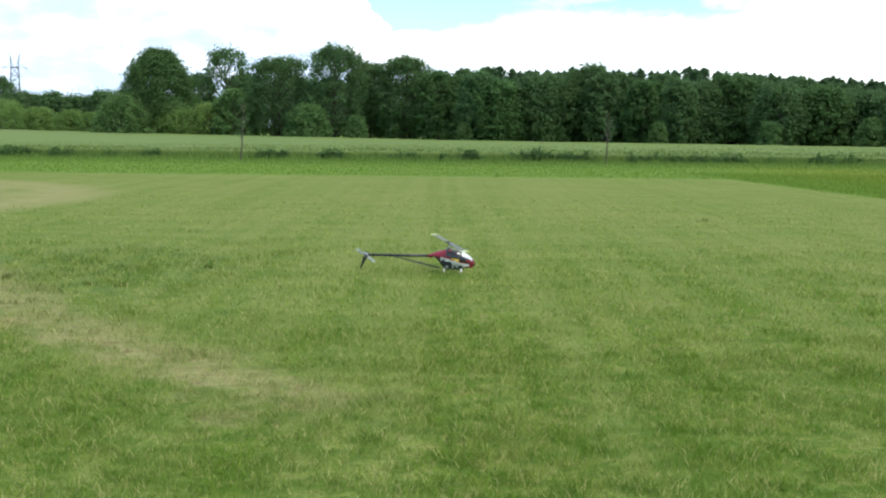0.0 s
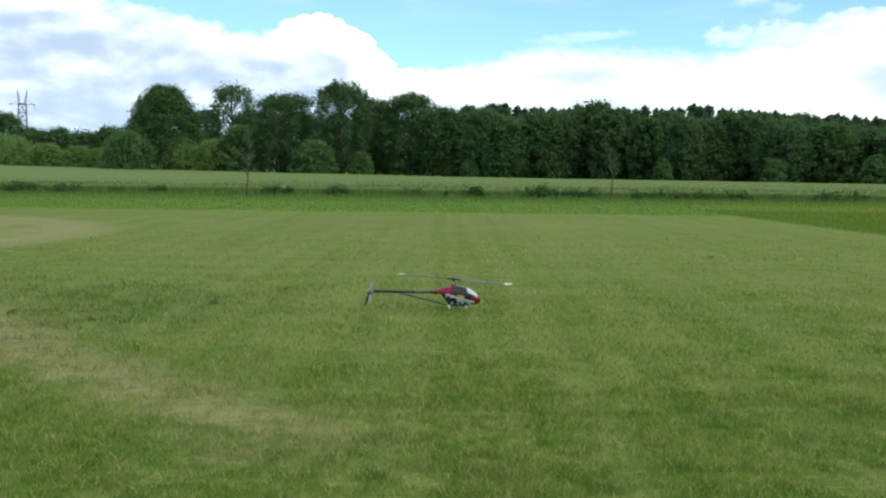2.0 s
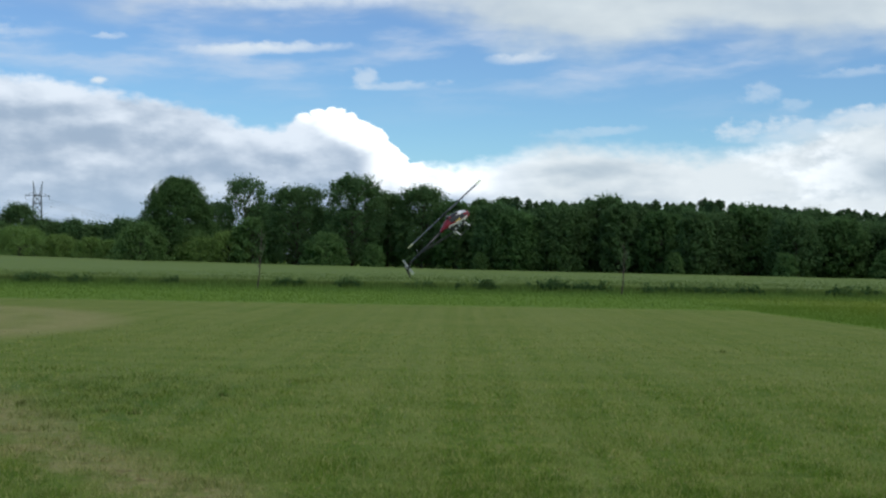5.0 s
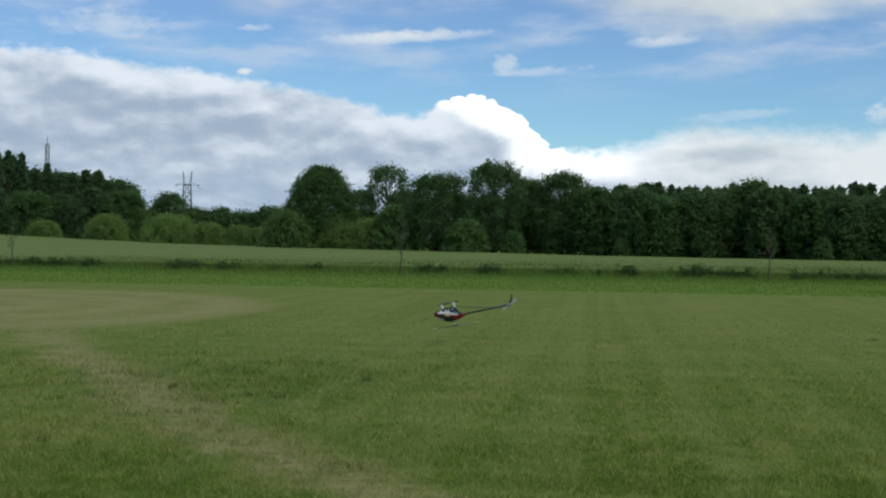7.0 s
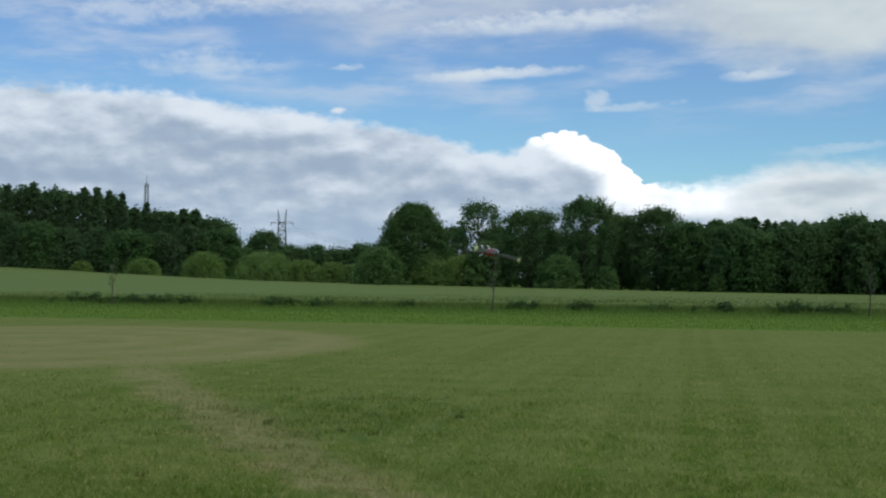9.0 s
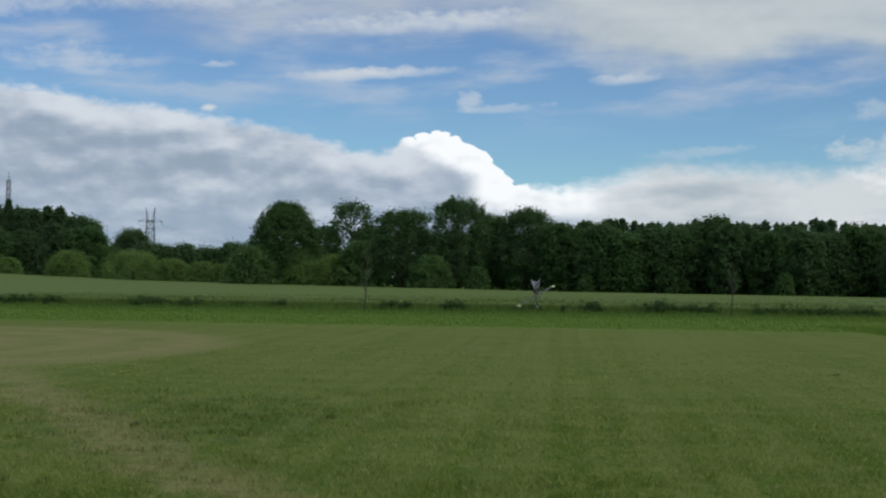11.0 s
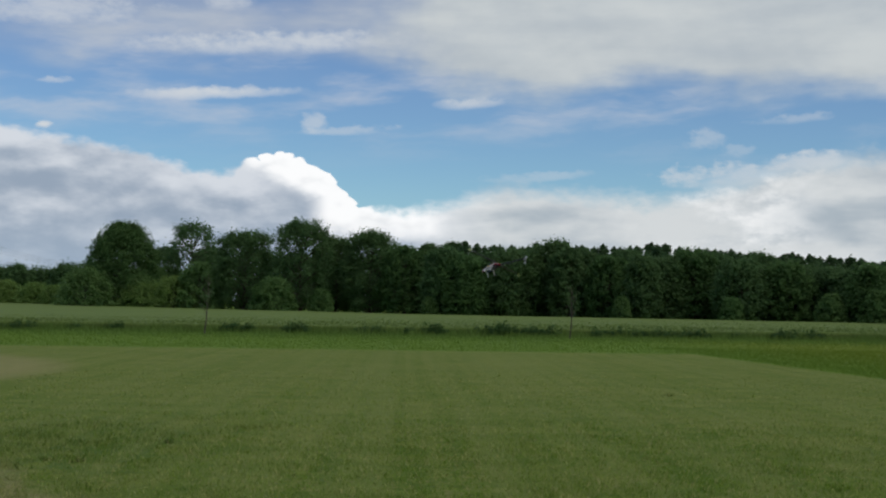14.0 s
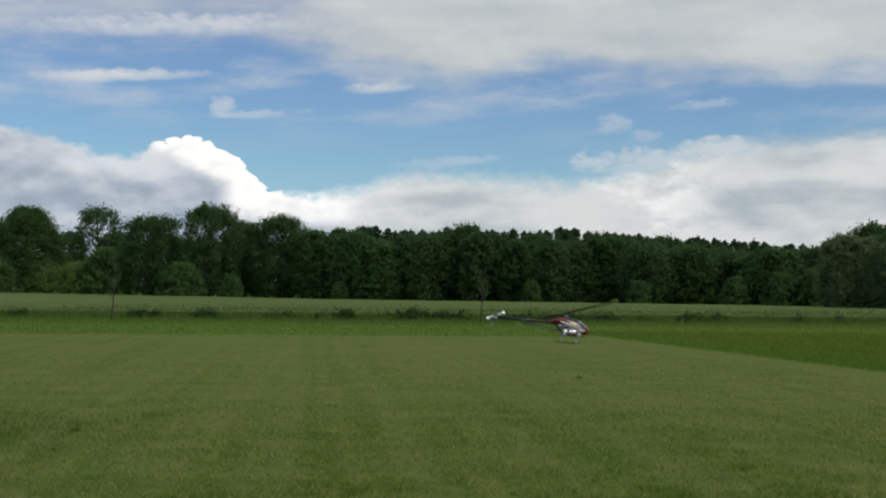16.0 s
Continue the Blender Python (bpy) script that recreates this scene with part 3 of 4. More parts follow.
def tree(name, x, y, height, radius, mt, label, category, seed, trunk=0.25, clumps=26, per=60, size=0.3, shape="round", trunk_r=0.03, group="", loose=0.22):
    """A tree: tapered trunk with limbs, and a crown of leaf clumps round the limbs' ends."""
    rng = np.random.default_rng(seed)
    thing = tagged(new(name), label, category, group)
    thing.location = (x, y, 0)
    thing.rotation_euler = (0, 0, rng.uniform(0, 6.28))
    z0 = height * trunk
    cl = []
    for i in range(clumps):
        f = (i + 0.5) / clumps
        a = i * 2.399 + rng.uniform(-0.5, 0.5)
        if shape == "cone":
            z = z0 + (height - z0) * f
            env = radius * (1.04 - f) ** 0.64
            q = env * rng.uniform(0.3, 0.9)
            s = (0.07 * radius + 0.3 * env) * rng.uniform(0.8, 1.2)
            cl.append((q * math.cos(a), q * math.sin(a), min(z, height - s * 1.2), s, s, s * 0.75))
            continue
        z = z0 + (height - z0) * (0.06 + 0.88 * f)
        g = (z - z0) / (height - z0)
        env = radius * (max(0.0, 1 - g * g) ** 0.5 if shape == "dome" else max(0.0, 1 - (2 * g - 0.85) ** 2 / 1.35) ** 0.5)
        s = radius * rng.uniform(0.12, 0.32)
        q = max(0.0, env - s * 0.65) * rng.uniform(0.35, 1.0) ** 0.5
        cl.append((q * math.cos(a), q * math.sin(a), min(z, height - s * 0.75), s, s, s * rng.uniform(0.65, 0.95)))
    if shape != "cone":
        # small tufts standing out of the top
        for i in range(max(5, clumps // 5)):
            a = rng.uniform(0, 6.28)
            q = radius * rng.uniform(0, 0.75)
            sink = 1.0 - max(0.0, 1.0 - (q / radius) ** 2) ** 0.5 if shape == "dome" else 0.16 * (q / radius) ** 2
            zt = height * (1.0 - sink) - radius * rng.uniform(0.10, 0.35)
            s = radius * rng.uniform(0.09, 0.18)
            cl.append((q * math.cos(a), q * math.sin(a), zt, s, s, s * 1.2))
    else:
        # the leader: a thin spire of small tufts
        for i in range(4):
            s = radius * (0.17 - 0.035 * i)
            cl.append((0.03 * radius * rng.normal(), 0.03 * radius * rng.normal(), height - radius * (0.50 - 0.14 * i), s, s, s * 1.7))
    bm = bmesh.new()
    top = height * (0.85 if shape == "cone" else 0.72)
    r = height * trunk_r * 0.5
    tube(bm, (0, 0, -0.1), (0.02 * height, 0, top * 0.5), r, r * 0.7, 8)
    tube(bm, (0.02 * height, 0, top * 0.5 - 0.05), (0, 0.02 * height, top), r * 0.7, r * 0.2, 7)
    for c in cl[:clumps:2]:
        zb = max(z0 * 0.7, c[2] - c[5] - 0.25 * radius)
        tube(bm, (0, 0, min(zb, top * 0.95)), c[:3], r * 0.32, r * 0.08, 5)
    part("trunk", bm, BARK, thing, "rough brown trunk with limbs")
    v, f = leaf_cloud(rng, cl, per, size, loose)
    child("crown", mesh_from("crown", v, f, mt), thing)
    return thing


def at(az, d):
    return d * math.sin(radians(az)), d * math.cos(radians(az))


def tree_by(kind, az, d, el, half, seed, **kw):
    """A tree at azimuth and distance, its top at elevation el, half its width in degrees."""
    x, y = at(az, d)
    height = EYE[2] + d * math.tan(radians(el))
    name, mt, label, category, extra = KINDS[kind]
    opts = dict(extra)
    opts.update(kw)
    return tree(name, x, y, height, d * math.tan(radians(half)), mt, label, category, seed, **opts)


KINDS = {
    "oak": ("oak_tree", OAK, "dense dark green oak with a rounded crown", "tree", dict(trunk=0.12, clumps=260, per=130, size=0.16, loose=0.17, shape="dome")),
    "airy": ("ash_tree", FOREST, "slender tree with a sparse open crown", "tree", dict(trunk=0.5, clumps=90, per=46, size=0.17, loose=0.34)),
    "alder": ("alder_tree", FOREST, "tall dark green broadleaf tree at the field edge", "tree", dict(trunk=0.04, clumps=170, per=95, size=0.16, loose=0.32)),
    "wood": ("forest_tree", FOREST, "dark green forest tree in the wood's edge", "tree", dict(trunk=0.0, clumps=125, per=58, size=0.19, loose=0.38, group="trees of the wood's edge")),
    "light": ("birch_tree", OAK, "mid-green broadleaf tree in the wood's edge", "tree", dict(trunk=0.0, clumps=125, per=62, size=0.2, group="trees of the wood's edge")),
    "pine": ("pine_tree", PINE, "dark pine with a pointed crown above the wood's edge", "tree", dict(trunk=0.03, clumps=80, per=44, size=0.19, shape="cone", group="pines of the wood")),
    "bush": ("willow_bush", BUSH, "rounded light green willow bush beyond the field", "bush", dict(trunk=0.0, clumps=130, per=90, size=0.12, loose=0.15, trunk_r=0.06, shape="dome")),
    "shrub": ("hazel_shrub", HAZEL, "rounded mid-green shrub beyond the field", "bush", dict(trunk=0.0, clumps=100, per=60, size=0.17, trunk_r=0.05, shape="dome")),
    "pale": ("pale_willow", PALE, "greyish green willow with a soft crown", "tree", dict(trunk=0.0, clumps=120, per=80, size=0.15)),
}
SPECIAL = [("oak", -12.6, 188, 3.4, 1.95), ("airy", -9.7, 190, 3.5, 1.35), ("wood", -10.8, 202, 2.35, 0.9), ("wood", -9.0, 204, 2.3, 0.9), ("alder", -7.35, 178, 3.2, 1.6), ("alder", -4.85, 174, 3.75, 1.7),
           ("alder", -3.3, 178, 2.95, 1.2), ("alder", -1.7, 172, 3.3, 1.5), ("light", -0.2, 168, 2.65, 1.3), ("shrub", -6.06, 168, 1.1, 1.2),
           ("shrub", -9.3, 178, 1.75, 1.2), ("shrub", -14.2, 181, 1.35, 1.5), ("shrub", -11.9, 184, 1.1, 1.2), ("airy", 0.9, 172, 2.75, 0.7), ("airy", 2.0, 172, 2.85, 0.7),
           ("pale", 23.3, 128, 2.6, 1.5), ("pale", 25.4, 126, 2.3, 1.4), ("light", 24.3, 160, 3.1, 1.6)]
for i, (kind, az, d, el, half) in enumerate(SPECIAL):
    tree_by(kind, az, d, el, half, 100 + i)
BUSHES = [(-24.6, 0.55, 0.9), (-22.0, 0.90, 1.05), (-19.25, 0.95, 1.5), (-17.6, 0.6, 0.9), (-16.3, 0.55, 0.8), (-15.5, 0.45, 0.6), (-14.6, 0.6, 0.9),
          (-11.7, 0.70, 1.2), (-10.4, 0.95, 1.15), (-27.2, 0.4, 0.6), (-29.0, 0.8, 1.2)]
for i, (az, el, half) in enumerate(BUSHES):
    tree_by("bush", az, edge_at(az) + 4, el + (0.16 if az < -17 else 0.1), half * 1.15, 140 + i)
for i, (az, el, half) in enumerate([(-3.9, 0.6, 0.6), (1.0, 0.35, 0.5), (9.6, 0.45, 0.5), (14.4, 0.5, 0.6), (18.6, 0.7, 0.8), (20.6, 0.9, 1.0), (22.0, 1.2, 1.0), (24.6, 1.0, 1.1)]):
    tree_by("shrub", az, edge_at(az) + 5, el, half, 170 + i)
rngw = np.random.default_rng(5)


def skyline(az):
    return float(np.interp(az, [0, 2.5, 5.2, 6.7, 8, 10.6, 14.9, 18.1, 22.1, 23.0, 26, 34], [2.75, 2.85, 2.68, 3.0, 2.72, 2.88, 2.62, 2.4, 2.08, 2.5, 2.8, 3.0]))


az, i = 0.9, 0
while az < 33:
    tree_by("light" if i % 4 == 2 else "wood", az, edge_at(az) + 8 + rngw.uniform(0, 11), skyline(az) - rngw.uniform(0.0, 0.6), rngw.uniform(0.85, 1.7), 200 + i, loose=0.42, clumps=150)
    az += rngw.uniform(0.6, 1.2)
    i += 1
for i in range(70):
    az = 2.6 + 0.41 * i + rngw.uniform(-0.15, 0.15)
    tree_by("pine", az, edge_at(az) + 18 + 6 * (i % 3), skyline(az) + rngw.uniform(-0.18, 0.04), rngw.uniform(0.8, 1.1), 500 + i, clumps=56, per=44)
for i in range(24):
    az = 0.0 + 1.35 * i
    tree_by("wood", az, edge_at(az) + 34 + rngw.uniform(0, 4), skyline(az) - 0.35 - rngw.uniform(0.0, 0.3), 1.3, 340 + i, clumps=70, per=38, size=0.3)
# the second row behind the tall trees at the field's edge, and the wood beyond the bushes
for i in range(10):
    az = -8.9 + 1.0 * i
    tree_by("wood", az, 196 + 6 * (i % 2), 2.25 + rngw.uniform(-0.3, 0.2), 1.2, 400 + i, clumps=90, per=46, size=0.26)
for i in range(11):
    az = -21.5 + 1.1 * i
    tree_by("wood", az, 250 + rngw.uniform(0, 8), 1.45 + rngw.uniform(-0.2, 0.2) + (0.45 if i == 2 else 0), 1.3, 420 + i, clumps=130, per=64, size=0.24, shape="dome")
for i in range(25):
    az = -33.5 + 0.53 * i
    el = float(np.interp(az, [-33, -29, -27.4, -25.7, -25, -24, -22.5, -21.4, -20.7], [3.9, 4.0, 3.85, 3.6, 3.1, 3.15, 3.0, 2.75, 2.0]))
    tree_by("pine", az, 262 + rngw.uniform(-4, 8), el + rngw.uniform(-0.45, 0.15), rngw.uniform(0.6, 0.95), 640 + i, clumps=90, per=46, size=0.24)
for i in range(10):
    az = -33.0 + 1.3 * i
    tree_by("pine" if i % 3 else "light", az, 246 + rngw.uniform(-3, 3), 2.5 + rngw.uniform(-0.4, 0.3) - 0.06 * i, 1.35, 470 + i, clumps=130, per=60, size=0.24)
for i in range(11):
    az = -33.0 + 1.15 * i
    el = float(np.interp(az, [-33, -29, -27.4, -25.7, -25, -24, -22.5, -21.4, -20.7], [3.9, 4.0, 3.85, 3.6, 3.1, 3.15, 3.0, 2.75, 2.0]))
    tree_by("wood", az, 276 + rngw.uniform(-3, 3), el - 0.25, 1.35, 490 + i, clumps=130, per=44, size=0.36, loose=0.35)

# ---- weeds in the field margin ----


def build_weeds():
    rng = np.random.default_rng(48)
    weed = crop_material("margin_weeds", (0.046, 0.094, 0.030), (0.080, 0.138, 0.044))
    cl = []
    for i in range(900):
        cx = rng.uniform(-60, 54)
        if noise.noise(Vector((cx * 0.11, 7.0, 0))) + 0.7 * noise.noise(Vector((cx * 0.6, 3.0, 0))) + rng.uniform(-0.2, 0.2) < 0.08:
            continue
        h = rng.uniform(0.16, 0.36) * (1.0 + 0.5 * noise.noise(Vector((cx * 0.5, 1.0, 0))))
        cl.append((cx, CROP_Y + CROP_K * cx - 0.9 + rng.normal(0, 0.3), h, rng.uniform(0.16, 0.55), 0.25, h))
    v, f = leaf_cloud(rng, cl, 80, 0.075)
    tagged(new("margin_weed", mesh_from("margin_weed", v, f, weed)), "dark leafy weeds along the crop's edge", "weed", kind="stuff")


build_weeds()

# ---- young trees, pylon, mast ----


def young_tree(az, d, height, lean, seed):
    rng = np.random.default_rng(seed)
    x, y = at(az, d)
    thing = tagged(new("young_tree"), "thin young tree with a bare leaning stem in the field margin", "tree", "young trees along the field")
    thing.location = (x, y, 0)
    bm = bmesh.new()
    pts = [Vector((lean * f * height + 0.04 * math.sin(5 * f), 0, f * height)) for f in (0, 0.25, 0.5, 0.75, 1.0)]
    for a, b, r in zip(pts, pts[1:], (0.042, 0.034, 0.022, 0.012)):
        tube(bm, a, b + (b - a) * 0.02, r, r * 0.78, 7)
    part("trunk", bm, BARK, thing)
    bm = bmesh.new()
    ends = []
    for i in range(18):
        f = rng.uniform(0.35, 1.0)
        p = Vector((lean * f * height, 0, f * height))
        a = rng.uniform(0, 6.28)
        e = p + Vector((math.cos(a) * 0.3, math.sin(a) * 0.3, rng.uniform(0.2, 0.5)))
        tube(bm, p, e, 0.012, 0.004, 5)
        ends.append((e.x, e.y, e.z, 0.16, 0.16, 0.16))
    part("twig", bm, STEM, thing)
    v, f = leaf_cloud(rng, ends, 9, 0.045)
    child("crown", mesh_from("crown", v, f, FOREST), thing, "few small leaves")
    return thing


young_tree(-9.06, 66.0, 2.9, 0.07, 1)
young_tree(7.30, 67.0, 2.7, 0.05, 2)
young_tree(-25.9, 74.0, 2.2, 0.0, 3)


def lattice(bm, w0, w1, z0, z1, bays, r):
    """A square lattice shaft from z0 to z1, its half width going from w0 to w1."""
    def ring(f):
        w, z = w0 + (w1 - w0) * f, z0 + (z1 - z0) * f
        return [Vector((sx * w, sy * w, z)) for sx, sy in ((-1, -1), (1, -1), (1, 1), (-1, 1))]
    for k in range(4):
        tube(bm, ring(0)[k], ring(1)[k], r, r, 5)
    for b in range(bays):
        lo, hi = ring(b / bays), ring((b + 1) / bays)
        for k in range(4):
            tube(bm, lo[k], hi[(k + 1) % 4], r * 0.6, r * 0.6, 4)
            tube(bm, hi[k], hi[(k + 1) % 4], r * 0.5, r * 0.5, 4)


def pylon():
    d = 720.0
    x, y = at(-18.55, d)
    thing = tagged(new("power_pylon"), "grey steel lattice power pylon far beyond the trees", "pylon")
    thing.matrix_basis = pose(x, y, 0, 0, 0, 20)
    bm = bmesh.new()
    lattice(bm, 3.4, 1.9, 0, 32, 7, 0.34)
    part("shaft", bm, DARKSTEEL, thing)
    for s in (-1, 1):
        bm = bmesh.new()
        tube(bm, (s * 1.9, 0, 31), (s * 2.5, 0, 39.5), 0.3, 0.16, 5)
        tube(bm, (s * 0.9, 0, 32), (s * 2.5, 0, 39.5), 0.2, 0.12, 5)
        part("earth_peak", bm, DARKSTEEL, thing)
    bm = bmesh.new()
    for z, o in ((31.0, 0.0), (32.4, 0.0)):
        tube(bm, (-6.5, o, 31.6), (6.5, o, 31.6), 0.15, 0.15, 5)
    for s in (-1, 1):
        tube(bm, (s * 6.5, 0, 31.6), (s * 2.2, 0, 33.2), 0.1, 0.1, 5)
    part("crossarm", bm, DARKSTEEL, thing)
    for k, (off, z) in enumerate(((-6.2, 29.6), (0.0, 29.6), (6.2, 29.6))):
        bm = bmesh.new()
        tube(bm, (off, 0, z), (off, 0, 31.6), 0.14, 0.14, 5)
        part("insulator", bm, STEEL, thing)
    # conductors run on to a next pylon behind the oak
    m = thing.matrix_basis
    far = Vector((*at(-9.0, 950.0), 28.0))
    for off in (-6.2, 0.0, 6.2):
        a = m @ Vector((off, 0, 29.6))
        b = far + Vector((off, 0, 0))
        bm = bmesh.new()
        last = a
        for i in range(1, 25):
            f = i / 24
            p = a.lerp(b, f) - Vector((0, 0, 9.0 * 4 * f * (1 - f)))
            tube(bm, last, p, 0.05, 0.05, 4, False)
            last = p
        me = bpy.data.meshes.new("conductor")
        bm.to_mesh(me)
        bm.free()
        me.materials.append(DARKSTEEL)
        tagged(new("power_line", me), "thin sagging power line conductor", "cable", "conductors of the power line")


pylon()


def radio_mast():
    x, y = at(-24.5, 520.0)
    thing = tagged(new("radio_mast"), "slender grey lattice radio mast behind the pines", "mast")
    thing.location = (x, y, 0)
    bm = bmesh.new()
    lattice(bm, 1.1, 0.55, 0, 38, 14, 0.13)
    part("shaft", bm, DARKSTEEL, thing)
    bm = bmesh.new()
    tube(bm, (0, 0, 38), (0, 0, 41.3), 0.14, 0.06, 6)
    part("antenna", bm, DARKSTEEL, thing)


radio_mast()

# ---- model helicopter ----
RED = plain("red_gloss_paint", (0.20, 0.008, 0.018), 0.24, vary=0.08)
WHITE = plain("white_gloss_paint", (0.66, 0.65, 0.63), 0.32, vary=0.05)
YELLOW = plain("yellow_paint", (0.72, 0.50, 0.05), 0.35, vary=0.05)
CARBON = plain("carbon_fibre", (0.022, 0.023, 0.025), 0.35, vary=0.35, scale=140.0)
SMOKE = plain("smoked_canopy", (0.020, 0.018, 0.020), 0.12, vary=0.1)
ALU = plain("bare_aluminium", (0.62, 0.63, 0.65), 0.32, 0.9)
RUBBER = plain("black_rubber", (0.02, 0.02, 0.02), 0.8)
GREYBLADE = plain("grey_blade_laminate", (0.070, 0.074, 0.076), 0.45, vary=0.12)
PALEBLADE = plain("pale_tail_blade", (0.36, 0.37, 0.38), 0.45, vary=0.1)
LIME = plain("pale_yellow_tip", (0.66, 0.72, 0.34), 0.4, vary=0.05)
BLUE = plain("blue_shrink_wrap", (0.05, 0.10, 0.30), 0.35)


def canopy_section(x):
    """Half width, top and bottom of the canopy at x along the fuselage."""
    xs = (-0.25, -0.20, -0.10, 0.0, 0.10, 0.20, 0.27, 0.31, 0.328)
    w = np.interp(x, xs, (0.018, 0.045, 0.072, 0.082, 0.080, 0.066, 0.046, 0.024, 0.004))
    t = np.interp(x, xs, (0.015, 0.035, 0.068, 0.086, 0.078, 0.040, -0.010, -0.052, -0.088))
    b = np.interp(x, xs, (-0.010, -0.040, -0.085, -0.112, -0.132, -0.148, -0.145, -0.128, -0.102))
    return w, t, b


def build_canopy(heli):
    bm = bmesh.new()
    rings = []
    n_x, n_a = 96, 60
    for i in range(n_x + 1):
        x = -0.25 + 0.578 * (i / n_x)
        w, t, b = canopy_section(x)
        ring = []
        for k in range(n_a):
            a = 2 * math.pi * k / n_a
            c, s = math.cos(a), math.sin(a)
            h = (t - b) / 2
            ring.append(bm.verts.new((x, math.copysign(abs(s) ** 0.85, s) * w, (t + b) / 2 + math.copysign(abs(c) ** 0.9, c) * h)))
        rings.append(ring)
    for i in range(n_x):
        for k in range(n_a):
            f = bm.faces.new((rings[i][k], rings[i + 1][k], rings[i + 1][(k + 1) % n_a], rings[i][(k + 1) % n_a]))
            f.smooth = True
    bm.faces.new(rings[-1])
    bm.faces.new(rings[0][::-1])
    # open the lower side behind the nose, where the frame shows
    gone = [f for f in bm.faces if f.calc_center_median().z < -0.020 - 0.30 * (f.calc_center_median().x + 0.10) and -0.21 < f.calc_center_median().x < 0.165]
    bmesh.ops.delete(bm, geom=gone, context="FACES")
    # colour bands run slanting down towards the nose
    for f in bm.faces:
        c = f.calc_center_median()
        u = c.z + 0.28 * c.x
        if c.x > 0.316 or (0.20 < c.x < 0.29 and c.z < -0.136):
            k = 2
        elif c.x < -0.10:
            k = 0 if c.z > -0.022 else 2
        elif u > 0.072:
            k = 0 if c.x < 0.03 else 2
        elif u > -0.004:
            k = 0 if c.x < -0.03 or (c.x > 0.22 and u < 0.03) else 2
        elif u > -0.020:
            k = 3 if 0.03 < c.x < 0.13 else 0 if c.x < 0.02 else 2
        elif u > -0.030:
            k = 0
        elif u > -0.056 and c.x < 0.25:
            k = 1
        elif u > -0.072 and c.x < 0.13:
            k = 2
        elif c.x < 0.205 and c.x > 0.10:
            k = 1
        else:
            k = 0
        f.material_index = k
    canopy = part("canopy", bm, [RED, WHITE, SMOKE, YELLOW], heli, "glossy red canopy with white and black bands")
    # shiny pale windscreen at the front of the canopy
    bm = bmesh.new()
    grid = []
    for i in range(11):
        x = 0.165 + 0.125 * i / 10
        w, t, b = canopy_section(x)
        row = []
        for k in range(13):
            a = -1.05 + 2.1 * k / 12
            h = (t - b) / 2
            c, s = math.cos(a), math.sin(a)
            row.append(bm.verts.new((x, math.copysign(abs(s) ** 0.85, s) * (w + 0.002), (t + b) / 2 + abs(c) ** 0.9 * (h + 0.003))))
        grid.append(row)
    for i in range(10):
        for k in range(12):
            bm.faces.new((grid[i][k], grid[i + 1][k], grid[i + 1][k + 1], grid[i][k + 1])).smooth = True
    part("windscreen", bm, SCREEN, canopy, "pale shiny windscreen panel")


def airfoil(bm, r0, r1, chord, thick, axis="x"):
    """A blade from r0 to r1 along x, with a rounded leading edge and a thin trailing edge."""
    prof = [(0.5, 0.0), (0.42, 0.5), (0.2, 0.62), (-0.2, 0.4), (-0.5, 0.05), (-0.5, -0.05), (-0.2, -0.4), (0.2, -0.62), (0.42, -0.5)]
    a = [bm.verts.new((r0, p * chord, q * thick)) for p, q in prof]
    b = [bm.verts.new((r1, p * chord, q * thick)) for p, q in prof]
    k = len(prof)
    for i in range(k):
        bm.faces.new((a[i], b[i], b[(i + 1) % k], a[(i + 1) % k]))
    bm.faces.new(b)
    bm.faces.new(a[::-1])


SCREEN = plain("pale_windscreen", (0.50, 0.51, 0.54), 0.10, vary=0.05)


def bevelled(bm, centre, size, r, turn=None):
    n0 = len(bm.verts)
    box(bm, centre, size, turn)
    bm.verts.ensure_lookup_table()
    vs = set(bm.verts[n0:])
    es = [e for e in bm.edges if e.verts[0] in vs and e.verts[1] in vs]
    bmesh.ops.bevel(bm, geom=es, offset=r, segments=2, affect="EDGES", profile=0.5)


